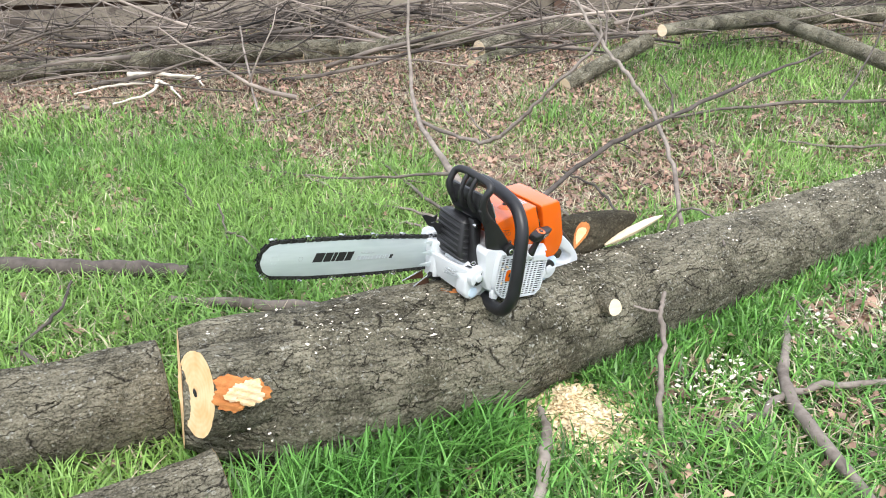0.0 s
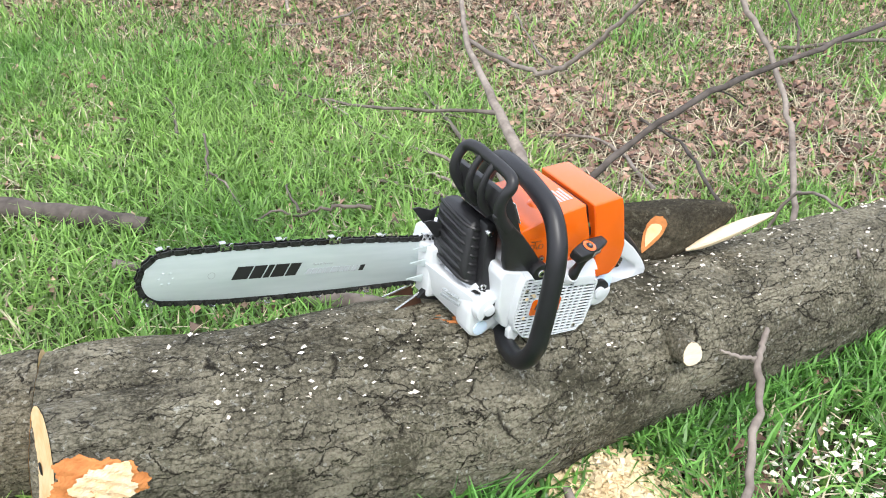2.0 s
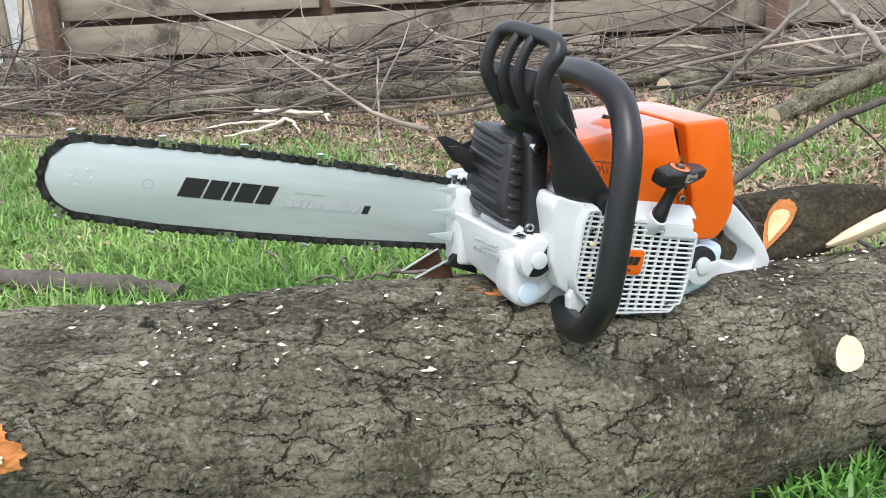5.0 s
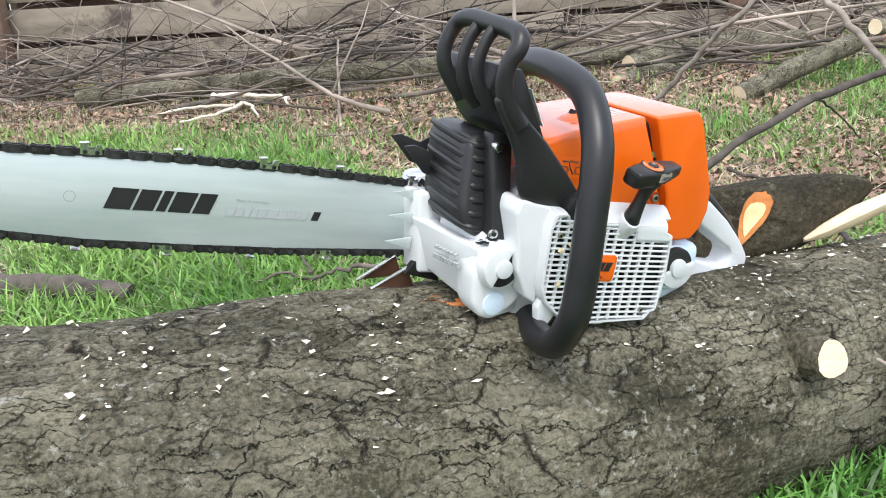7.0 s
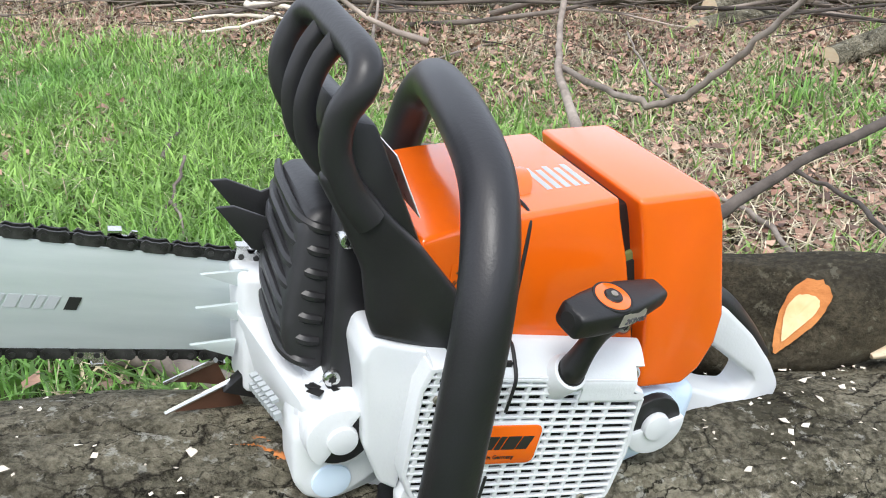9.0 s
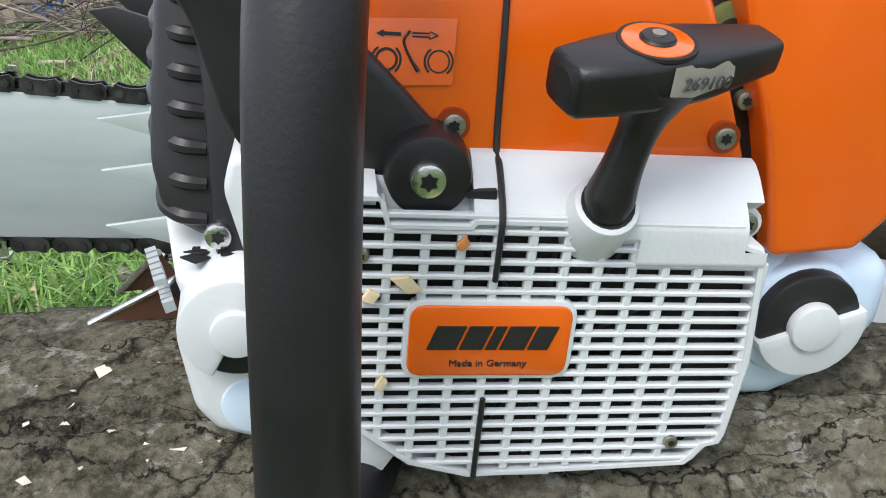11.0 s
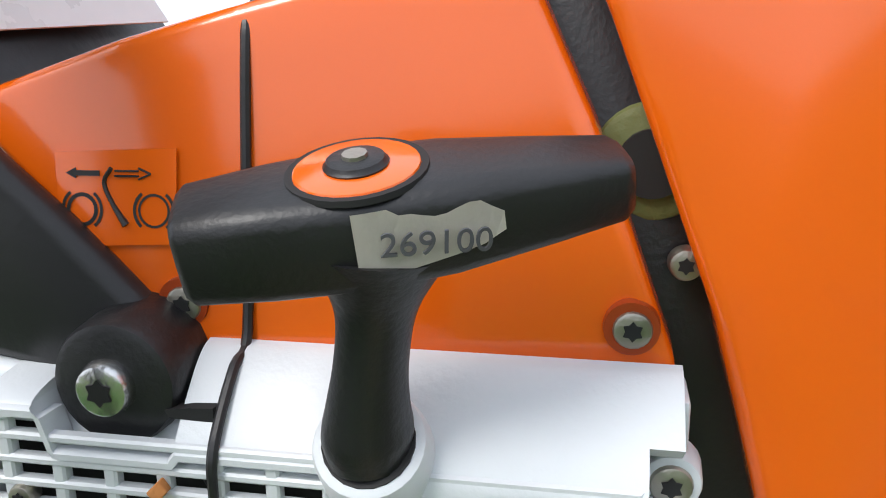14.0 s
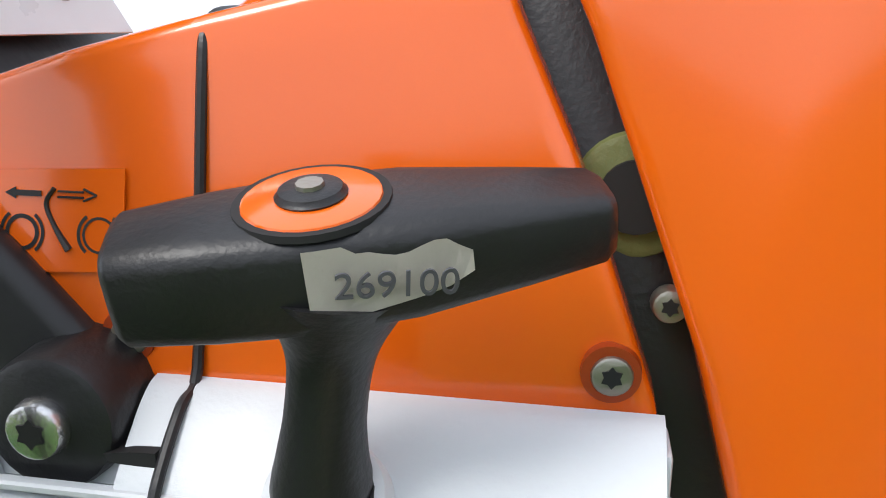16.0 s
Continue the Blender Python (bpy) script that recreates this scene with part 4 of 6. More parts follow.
# ---- grass, litter, chips ----
def near_log(x, y):
    s, q = 0.8 * x + 0.6 * y, 0.6 * x - 0.8 * y
    main = (np.abs(q + 1.345) < 0.118) & (s > 0.47) & (s < 3.3)
    left = (np.abs(q + 1.735 - 0.275 * s) < 0.09) & (s < 0.45)
    low = np.abs((x + 0.40) * 0.50 - (y - 1.235) * 0.86) < 0.07
    return main | left | (low & (x < -0.42) & (y < 1.25))


def litter_zone(x, y):
    """0 where grass grows thick, 1 where leaves and dry stalks lie."""
    a = np.exp(-(((x - 0.75) / 1.0) ** 2 + ((y - 3.2) / 0.75) ** 2))
    b = np.exp(-(((x + 1.5) / 1.5) ** 2 + ((y - 4.75) / 0.72) ** 2)) * 1.3
    c = np.exp(-(((x - 1.2) / 0.5) ** 2 + ((y - 2.1) / 0.25) ** 2)) * 0.4
    d = np.clip((y - 5.2) / 0.5, 0, 1) * 0.9 + np.clip((y - 3.9) / 0.6, 0, 1) * np.clip((1.1 - x) / 0.6, 0, 1) * 0.55
    e = np.exp(-(((x + 0.3) / 0.7) ** 2 + ((y - 3.9) / 0.5) ** 2)) * 0.7
    n = 0.26 * np.sin(3.1 * x + 0.5) * np.sin(2.7 * y) + 0.18 * np.sin(8.3 * x + 2 * y) + 0.14 * np.sin(17 * x) * np.sin(15 * y + x) + 0.20 * np.clip((y - 2.6) / 1.5, 0, 1)
    side = np.clip((0.6 * x - 0.8 * y + 1.20) / 0.12, 0, 1) * np.clip((x - 0.15) / 0.25, 0, 1) * np.clip((3.0 - y) / 0.5, 0, 1)
    f = side * (0.34 + 0.42 * np.sin(9.0 * x + 4.0 * y) * np.sin(7.0 * y - 5.0 * x + 1.0) + 0.25 * np.sin(23 * x + 1) * np.sin(21 * y))
    return np.clip(a + b + c + d + e + n + f, 0, 1)


def scatter(n, seed, x0, x1, y0, y1):
    rng = np.random.default_rng(seed)
    return rng, rng.uniform(x0, x1, n), rng.uniform(y0, y1, n)


def blades(name, rng, x, y, tall, wide, material, label, flop=0.5):
    """Bent blades of grass, three steps each."""
    n = len(x)
    z = height(x, y)
    a, lean = rng.uniform(0, 6.283, n), rng.uniform(0.1, flop, n) * tall
    dx, dy = np.cos(a), np.sin(a)
    fa = a + math.pi / 2 + rng.normal(0, 0.4, n)
    wx, wy = np.cos(fa) * wide, np.sin(fa) * wide
    V = np.zeros((n, 7, 3))
    for k, (t, w) in enumerate(((0, 0.8), (0.38, 1.0), (0.75, 0.62))):
        px, py, pz = x + dx * lean * t * t * 1.2, y + dy * lean * t * t * 1.2, z + tall * (t - 0.22 * t * t * lean / tall) - 0.004
        V[:, 2 * k] = np.stack([px - wx * w, py - wy * w, pz], 1)
        V[:, 2 * k + 1] = np.stack([px + wx * w, py + wy * w, pz], 1)
    V[:, 6] = np.stack([x + dx * lean * 1.25, y + dy * lean * 1.25, z + tall * (1 - 0.3 * lean / tall)], 1)
    b = np.arange(n)[:, None] * 7
    quads = np.concatenate([b + np.array([0, 1, 3, 2]), b + np.array([2, 3, 5, 4])]).tolist()
    tris = (b + np.array([4, 5, 6])).tolist()
    ob = raw(name, V.reshape(-1, 3), quads + tris, material, 180)
    return tagged(ob, label, "grass", kind="stuff")


def flakes(name, rng, x, y, z, size, material, label, category, curl=0.4, tilt=0.6, long=1.7):
    """Small bent plates lying about: leaves or chips."""
    n = len(x)
    a, t1, t2 = rng.uniform(0, 6.283, n), rng.normal(0, tilt, n), rng.normal(0, tilt, n)
    ux = np.stack([np.cos(a), np.sin(a), t1 * 0.6], 1)
    uy = np.stack([-np.sin(a), np.cos(a), t2 * 0.6], 1)
    ux /= np.linalg.norm(ux, axis=1)[:, None]
    uy /= np.linalg.norm(uy, axis=1)[:, None]
    c = np.stack([x, y, z], 1)
    nz = np.cross(ux, uy)
    L, W, K = (size * long / 2)[:, None], (size * rng.uniform(0.35, 0.6, n))[:, None], (size * curl * rng.normal(0, 0.6, n))[:, None]
    V = np.stack([c - ux * L, c - ux * L * 0.2 + uy * W + nz * K, c + ux * L, c + ux * L * 0.1 - uy * W + nz * K * 0.6], 1).reshape(-1, 3)
    b = np.arange(n)[:, None] * 4
    F = (b + np.array([0, 3, 1])).tolist() + (b + np.array([3, 2, 1])).tolist()
    ob = raw(name, V, F, material)
    return tagged(ob, label, category, kind="stuff")


rng, x, y = scatter(135000, 1, -2.2, 2.6, 0.5, 3.6)
keep = (~near_log(x, y)) & (rng.random(len(x)) > litter_zone(x, y) * 0.95) & (np.hypot((x - 0.285) / 0.10, (y - 1.60) / 0.13) > rng.uniform(0.5, 1.2, len(x)))
x, y = x[keep], y[keep]
clump = 0.6 + 0.5 * np.sin(5.1 * x + 1.7) * np.sin(4.3 * y) + 0.3 * np.sin(13 * x + 9 * y)
tall = np.clip(0.032 + 0.030 * clump + 0.032 * rng.random(len(x)), 0.012, 0.11)
front = (0.6 * x - 0.8 * y > -1.30) & (rng.random(len(x)) < 0.85)
for part_of, mt, words in ((~front, GRASS, "fresh yellow-green spring grass behind the logs"), (front, DEEP, "lush deep green grass before the logs")):
    blades("grass", rng, x[part_of], y[part_of], tall[part_of], 0.0020 + 0.0024 * rng.random(part_of.sum()) ** 2, mt, words, 1.3)
rng, x, y = scatter(90000, 2, -5.5, 5.0, 3.5, 6.2)
keep = rng.random(len(x)) > litter_zone(x, y) * 0.93
x, y = x[keep], y[keep]
blades("grass", rng, x, y, 0.03 + 0.07 * rng.random(len(x)), 0.0022 + 0.0014 * rng.random(len(x)), GRASS, "thinner grass towards the board wall", 0.9)
# the same grass, sparser, further out
rng, x, y = scatter(90000, 8, -7.0, 7.0, -3.0, 4.2)
out = np.hypot(np.clip(np.abs(x - 0.2) - 2.4, 0, 9), np.clip(np.abs(y - 2.05) - 1.55, 0, 9))
keep = (out > 0) & (~near_log(x, y)) & (rng.random(len(x)) > 0.15 + 0.16 * out)
x, y = x[keep], y[keep]
blades("grass", rng, x, y, 0.03 + 0.06 * rng.random(len(x)), 0.0026 + 0.0026 * rng.random(len(x)), GRASS, "sparser grass round about the yard", 1.2)
# the tall tufts at the foot of the trunk
rng = np.random.default_rng(3)
s, q = 0.30 + 2.6 * rng.random(6500) ** 1.7, -1.225 + np.abs(rng.normal(0, 0.075, 6500))
x, y = 0.8 * s + 0.6 * q, 0.6 * s - 0.8 * q
keep = (np.hypot(x - 0.25, y - 1.62) > 0.13) & (~near_log(x, y))
x, y = x[keep], y[keep]
blades("tall_grass", rng, x, y, np.where(0.8 * x + 0.6 * y < 1.0, 0.075 + 0.085 * rng.random(len(x)), 0.045 + 0.05 * rng.random(len(x))), 0.0022 + 0.0016 * rng.random(len(x)), DEEP, "tall grass tufts along the foot of the log", 1.0)
rng, x, y = scatter(150000, 4, -3.5, 3.8, 0.6, 6.0)
keep = (~near_log(x, y)) & (rng.random(len(x)) < litter_zone(x, y) * 0.95 + 0.16)
x, y = x[keep], y[keep]
blades("dry_grass", rng, x, y, 0.025 + 0.05 * rng.random(len(x)), 0.0015 + 0.0012 * rng.random(len(x)), STRAW, "dry straw-coloured stalks among the leaves", 2.2)
rng, x, y = scatter(210000, 5, -4.5, 4.0, 1.0, 6.1)
keep = (~near_log(x, y)) & (rng.random(len(x)) < litter_zone(x, y) ** 1.5 * 0.8 + 0.015)
x, y = x[keep], y[keep]
flakes("dead_leaves", rng, x, y, height(x, y) + 0.008 + 0.03 * rng.random(len(x)), 0.008 + 0.018 * rng.random(len(x)) ** 1.6, LEAF, "brown and reddish dead leaves on the ground", "leaf litter", 0.7)


def log_top(s, q):
    """Height of the trunk's surface."""
    W = np.array(LOG_WAY)
    S = 0.8 * W[:, 0] + 0.6 * W[:, 1]
    Qc = 0.6 * W[:, 0] - 0.8 * W[:, 1]
    r, zc, qc = np.interp(s, S, W[:, 3]), np.interp(s, S, W[:, 2]), np.interp(s, S, Qc)
    return zc + np.sqrt(np.clip(r ** 2 - (q - qc) ** 2, 0, None))


rng = np.random.default_rng(6)
s, q = rng.uniform(0.48, 3.0, 1100), -1.335 + rng.normal(0, 0.085, 1100)
keep = np.abs(q + 1.335) < 0.118
s, q = s[keep], q[keep]
flakes("wood_chips", rng, 0.8 * s + 0.6 * q, 0.6 * s - 0.8 * q, log_top(s, q) + 0.002, 0.0025 + 0.0065 * rng.random(len(s)) ** 2.2, CHIP_PALE, "pale wood chips scattered over the bark", "wood chips", 0.3, 0.4, 1.3)
a, d = rng.uniform(0, 6.283, 9000), np.abs(rng.normal(0, 1.1, 9000))
d *= 1 + 0.22 * np.sin(3 * a + 1) + 0.15 * np.sin(7 * a)
x, y = 0.285 + d * 0.075 * np.cos(a), 1.600 + d * 0.095 * np.sin(a) - 0.035 * np.cos(a)
flakes("sawdust", rng, x, y, height(x, y) + 0.020 * np.exp(-d * d / 1.6) * (1 + 0.5 * np.sin(40 * x) * np.sin(37 * y)) + 0.022 * rng.random(len(x)), 0.004 + 0.009 * rng.random(len(x)), CHIP, "heap of pale sawdust and chips under the log", "sawdust", 0.4, 0.6, 1.6)
x, y = np.concatenate([rng.normal(0.62, 0.10, 260), rng.normal(0.95, 0.13, 520)]), np.concatenate([rng.normal(1.72, 0.07, 260), rng.normal(2.0, 0.10, 520)])
keep = ~near_log(x, y)
x, y = x[keep], y[keep]
flakes("wood_chips", rng, x, y, height(x, y) + 0.012 + 0.022 * rng.random(len(x)), 0.004 + 0.010 * rng.random(len(x)) ** 1.5, CHIP_PALE, "pale wood chips strewn in the grass", "wood chips", 0.3, 0.6, 1.6)


# ---- the chainsaw: x to its rear, y across to the far side, z up; it lies tilted on the trunk ----
SAW = Matrix.Translation((0.1550, 1.6835, 0.4149)) @ Matrix.Rotation(radians(41.49), 4, "Z") @ Matrix.Rotation(radians(12.30), 4, "Y") @ Matrix.Rotation(radians(4.85), 4, "X")
saw = thing("chainsaw", "orange and white petrol chainsaw with a long steel bar", "chainsaw", m=SAW)


def put(bm, m):
    bm.transform(m)
    return bm


def face_text(words, size, x, y, z, material, parent, name="lettering", slant=0.0):
    """Print that faces the starter side (-y)."""
    return lettering(name, words, size, Matrix.Translation((x, y, z)) @ Matrix.Rotation(radians(90), 4, "X"), material, parent)


def bars_logo(parent, x0, z0, w, h, y, material, widths=(0.24, 0.19, 0.09, 0.21, 0.17), slant=0.35):
    """A brand mark drawn as plain slanted blocks in its colour."""
    x = x0
    gap = (w - sum(widths) * w) / (len(widths) - 1)
    for k, f in enumerate(widths):
        ww = f * w
        bm = slab([(x, z0), (x + ww, z0), (x + ww + slant * h, z0 + h), (x + slant * h, z0 + h)], y, y - 0.0004)
        part("brand_block", bm, material, parent, "", None)
        x += ww + gap


# guide bar
BY = 0.114
outline = []
for k in range(25):
    t = math.pi / 2 + math.pi * k / 24
    outline.append((-0.5065 + 0.0330 * math.cos(t), 0.0025 + 0.0320 * math.sin(t)))
outline += [(-0.44, -0.0340), (-0.36, -0.0350), (-0.27, -0.0345), (-0.12, -0.030), (-0.12, 0.033), (-0.27, 0.0378), (-0.36, 0.0380), (-0.44, 0.0368)]
bar = part("guide_bar", slab(outline, BY - 0.0024, BY + 0.0024, 0.0006), STEEL, saw, "long pale steel guide bar")
FB = BY - 0.0026
bars_logo(bar, -0.428, -0.0060, 0.088, 0.0185, FB, INK)
face_text("Made in Germany", 0.0042, -0.302, FB, 0.0085, GREYINK, bar)
bars_logo(bar, -0.326, -0.0062, 0.076, 0.0085, FB, GREYINK, (0.09, 0.09, 0.06, 0.06, 0.09, 0.12, 0.09, 0.08, 0.05, 0.08))
part("model_block", slab([(-0.245, -0.0062), (-0.238, -0.0062), (-0.2355, 0.0023), (-0.2425, 0.0023)], FB, FB - 0.0004), INK, bar, "", None)
bm = bmesh.new()
for k in range(28):
    a, b = k / 28 * 6.2832, (k + 1) / 28 * 6.2832
    bm.faces.new([bm.verts.new((-0.4545 + r * math.cos(t), FB, 0.0023 + r * math.sin(t))) for r, t in ((0.0048, a), (0.0048, b), (0.0041, b), (0.0041, a))])
part("stamped_ring", bm, GREYINK, bar, "", None)
for k in range(6):
    t = k / 6 * 6.2832
    part("nose_rivet", rod((-0.5105 + 0.0085 * math.cos(t), BY - 0.0022, 0.0023 + 0.0085 * math.sin(t)), (-0.5105 + 0.0085 * math.cos(t), BY - 0.0032, 0.0023 + 0.0085 * math.sin(t)), 0.0016, 0.0014, 10), STEEL, bar)

# chain: tie straps, drive links and cutters round the bar
track = []
for x, z in reversed(outline[29:] + outline[:25] + outline[25:29]):
    track.append((x, z))
track = np.array(track[::-1])
seg = np.diff(track, axis=0)
tang = seg / np.linalg.norm(seg, axis=1)[:, None]
nrm = np.stack([-tang[:, 1], tang[:, 0]], 1)
if nrm[0][1] < 0:
    nrm = -nrm
mid = np.cumsum(np.concatenate([[0], np.linalg.norm(seg, axis=1)]))
chain = part("saw_chain", tube([(x, BY, z, 0.0022) for x, z in spline([(a, b) for a, b in track], 3)], 6), CHAIN, saw, "oily dark saw chain with bright cutters")


def strap_mesh():
    bm = bmesh.new()
    for y0, y1 in ((-0.0034, -0.0018), (0.0018, 0.0034)):
        own = [(-0.0085, 0.0005), (-0.006, -0.0016), (0.006, -0.0016), (0.0085, 0.0005), (0.0085, 0.0042), (0.0062, 0.0062), (0.0025, 0.0052), (-0.0025, 0.0052), (-0.0062, 0.0062), (-0.0085, 0.0042)]
        slab(own, y0, y1, 0, bm)
    for x in (-0.0047, 0.0047):
        rod((x, -0.0042, 0.0024), (x, 0.0042, 0.0024), 0.0019, None, 8, 0, bm)
    return bm


def cutter_mesh():
    bm = bmesh.new()
    slab([(-0.0085, 0.0005), (0.0085, 0.0005), (0.0085, 0.0085), (0.004, 0.0098), (0.0005, 0.0052), (-0.003, 0.0052), (-0.0045, 0.0088), (-0.0078, 0.0088), (-0.0085, 0.004)], -0.0036, -0.0018, 0, bm)
    slab([(0.0015, 0.0088), (0.0090, 0.0082), (0.0090, 0.0095), (0.0015, 0.0104)], -0.0040, 0.0030, 0, bm)
    return bm


def shared(name, bm, material):
    bmesh.ops.recalc_face_normals(bm, faces=bm.faces)
    me = bpy.data.meshes.new(name)
    bm.to_mesh(me)
    bm.free()
    me.materials.append(material)
    return me


strap_me, cutter_me = shared("chain_link", strap_mesh(), CHAIN), shared("cutter", cutter_mesh(), BRIGHT)
drive_me = shared("drive_link", slab([(-0.006, 0.001), (-0.003, -0.002), (0.003, -0.002), (0.006, 0.001), (0.005, 0.0046), (-0.005, 0.0046)], -0.0009, 0.0009), CHAIN)
total = mid[-1]
pitch = 0.0093
for k in range(int(total / pitch)):
    d = (k + 0.5) * pitch
    i = int(np.clip(np.searchsorted(mid, d) - 1, 0, len(seg) - 1))
    p = track[i] + tang[i] * (d - mid[i]) + nrm[i] * 0.0012
    t = tang[i]
    m = Matrix(((t[0], 0, nrm[i][0], p[0]), (0, 1, 0, BY), (t[1], 0, nrm[i][1], p[1]), (0, 0, 0, 1)))
    if k % 2 == 0:
        ob = new("chain_link", strap_me)
        if (k // 2) % 4 == 1:
            c = new("cutter", cutter_me)
            c.parent = chain
            flip = -1 if (k // 8) % 2 else 1
            c.matrix_local = m @ Matrix.Diagonal((1, flip, 1, 1))
    else:
        ob = new("drive_link", drive_me)
    ob.parent = chain
    ob.matrix_local = m

# the bar's seat: further out and a little nose-up
SEAT = Matrix.Translation((0.0110, 0.0310, -0.0115)) @ Matrix.Translation((-0.24, 0, 0)) @ Matrix.Rotation(radians(1.2), 4, "Y") @ Matrix.Translation((0.24, 0, 0))
for ob in (bar, chain):
    ob.matrix_local = SEAT

# bumper spikes beside the bar
for y, dz in ((0.120, -0.006), (0.152, -0.002)):
    part("bumper_spike", slab([(-0.120, 0.042 + dz), (-0.136, 0.046 + dz), (-0.160, 0.070 + dz), (-0.150, 0.072 + dz), (-0.128, 0.066 + dz), (-0.118, 0.072 + dz)], y, y + 0.003, 0.0006), GUARD, saw, "dark steel bumper spike")
for z in (0.019, -0.004, -0.030):
    part("bumper_tooth", slab([(-0.134, z - 0.009), (-0.162, z - 0.001), (-0.134, z + 0.004)], 0.126, 0.129, 0.0006), STEEL, saw, "")
for (xa, ya, za), (xb, yb, zb) in (((-0.132, 0.1275, -0.0572), (-0.1714, 0.1218, -0.0784)), ((-0.1418, 0.1382, -0.0490), (-0.1669, 0.1651, -0.0849))):
    bm = bmesh.new()
    quad = [(xa, ya, za), (xb, yb, zb), (xb + 0.010, yb + 0.001, zb + 0.001), (xa + 0.012, ya + 0.004, za - 0.022)]
    near, far = ([bm.verts.new((x, y + d, z)) for x, y, z in quad] for d in (0, 0.002))
    bm.faces.new(near)
    bm.faces.new(far[::-1])
    for k in range(4):
        bm.faces.new((near[k], near[(k + 1) % 4], far[(k + 1) % 4], far[k]))
    sp = part("bumper_spike", bm, RUSTY, saw, "brown steel lower bumper spike", None)
    part("bright_edge", tube([(xa, ya, za, 0.0019), (xb, yb, zb, 0.0015)], 8), BRIGHT, sp)
part("chain_catcher", slab([(-0.138, -0.062), (-0.113, -0.030), (-0.098, -0.070)], 0.120, 0.130, 0.001), BLACK, saw)

# white crankcase and oil tank
def loft(plan, top, low, shift, bevel):
    """A block over an (x, y) plan whose top and bottom heights follow y; the bottom is drawn back by shift."""
    bm = bmesh.new()
    a = [bm.verts.new((x, y, top(y))) for x, y in plan]
    b = [bm.verts.new((x + (shift if x < -0.1 else 0), y, low(y))) for x, y in plan]
    bm.faces.new(a)
    bm.faces.new(b[::-1])
    for k in range(len(plan)):
        bm.faces.new((a[k], b[k], b[(k + 1) % len(plan)], a[(k + 1) % len(plan)]))
    bmesh.ops.bevel(bm, geom=list(bm.edges), offset=bevel, segments=3, profile=0.5, affect="EDGES", clamp_overlap=True)
    return bm


tank = part("oil_tank", loft([(-0.139, 0.128), (-0.118, 0.028), (-0.085, 0.026), (-0.050, 0.040), (-0.050, 0.128)], lambda y: -0.006 + 0.02 * y, lambda y: -0.072 + 0.17 * (y - 0.02), 0.020, 0.004), WHITE, saw, "white magnesium oil tank housing")
part("tank_end_plate", loft([(-0.144, 0.146), (-0.139, 0.116), (-0.100, 0.116), (-0.100, 0.146)], lambda y: 0.022, lambda y: -0.060, 0.014, 0.004), WHITE, tank)
part("machined_rod", tube([(-0.108, 0.106, 0.000, 0.010), (-0.098, 0.040, -0.003, 0.010)], 18), WHITE, tank)
rng = np.random.default_rng(12)
for k in range(16):
    u = rng.random()
    w = 0.0015 + 0.004 * rng.random() ** 2
    part("oily_grime", put(slab([(-w, -w * 0.5), (w * 0.6, -w), (w, w * 0.4), (-w * 0.3, w * 0.8)], -0.0003, 0.0003), Matrix.Translation((-0.113 + 0.022 * rng.random(), 0.030 + 0.035 * u, -0.0040 + 0.007 * rng.random())) @ Matrix.Rotation(radians(70 + 30 * rng.random()), 4, "X") @ Matrix.Rotation(6.28 * rng.random(), 4, "Y")), DARK, tank, "black oily grime", None)
part("boss", rod((-0.094, 0.042, -0.0195), (-0.094, 0.019, -0.0195), 0.0235, 0.022, 28, 0.003), WHITE, tank)
part("cap_housing", slab([(-0.119, -0.030), (-0.113, -0.060), (-0.105, -0.070), (-0.092, -0.074), (-0.080, -0.070), (-0.069, -0.060), (-0.060, -0.052), (-0.058, -0.002), (-0.075, 0.004), (-0.098, 0.002), (-0.115, -0.006)], 0.027, 0.060, 0.005, None, 3), WHITE, tank)
part("plug", rod((-0.0917, 0.033, -0.0570), (-0.0917, 0.0250, -0.0570), 0.0115, None, 24, 0.001), TANK, tank)


def half_cap(name, c, r, parent, turn):
    """A filler cap: a white turned half, a black half and a white hub."""
    cx, cy, cz = c
    cap = part(name, rod((cx, cy + 0.012, cz), (cx, cy, cz), r * 0.96, r * 0.94, 30, 0.0015), BLACK, parent, "black and white filler cap")
    arc = [(cx + r * math.cos(turn + k * math.pi / 14), cz + r * math.sin(turn + k * math.pi / 14)) for k in range(15)]
    part("cap_half", slab(arc, cy + 0.008, cy - 0.0025, 0.001), WHITE, cap)
    part("cap_hub", rod((cx, cy, cz), (cx, cy - 0.005, cz), r * 0.46, r * 0.44, 24, 0.001), WHITE, cap)
    return cap


half_cap("oil_cap", (-0.0962, 0.0165, -0.0195), 0.0195, saw, math.radians(65))
half_cap("fuel_cap", (0.1129, 0.0170, -0.0165), 0.0215, saw, math.radians(200))
# printed lines on the tank's slanted front
FRONT = Matrix.Translation((-0.1265, 0.064, -0.030)) @ Matrix.Rotation(math.atan2(0.098, -0.028), 4, "Z") @ Matrix.Rotation(radians(-15), 4, "X")
for k, (z, w, h, count) in enumerate(((0.011, 0.030, 0.0022, 6), (0.0, 0.034, 0.0045, 9))):
    for q in range(count):
        x = (q - count / 2) * w / count
        part("printed_bar", put(box((x, -0.0016, z), (x + w / count * 0.72, 0.0026, z + h)), FRONT), GREYINK, tank, "", None)
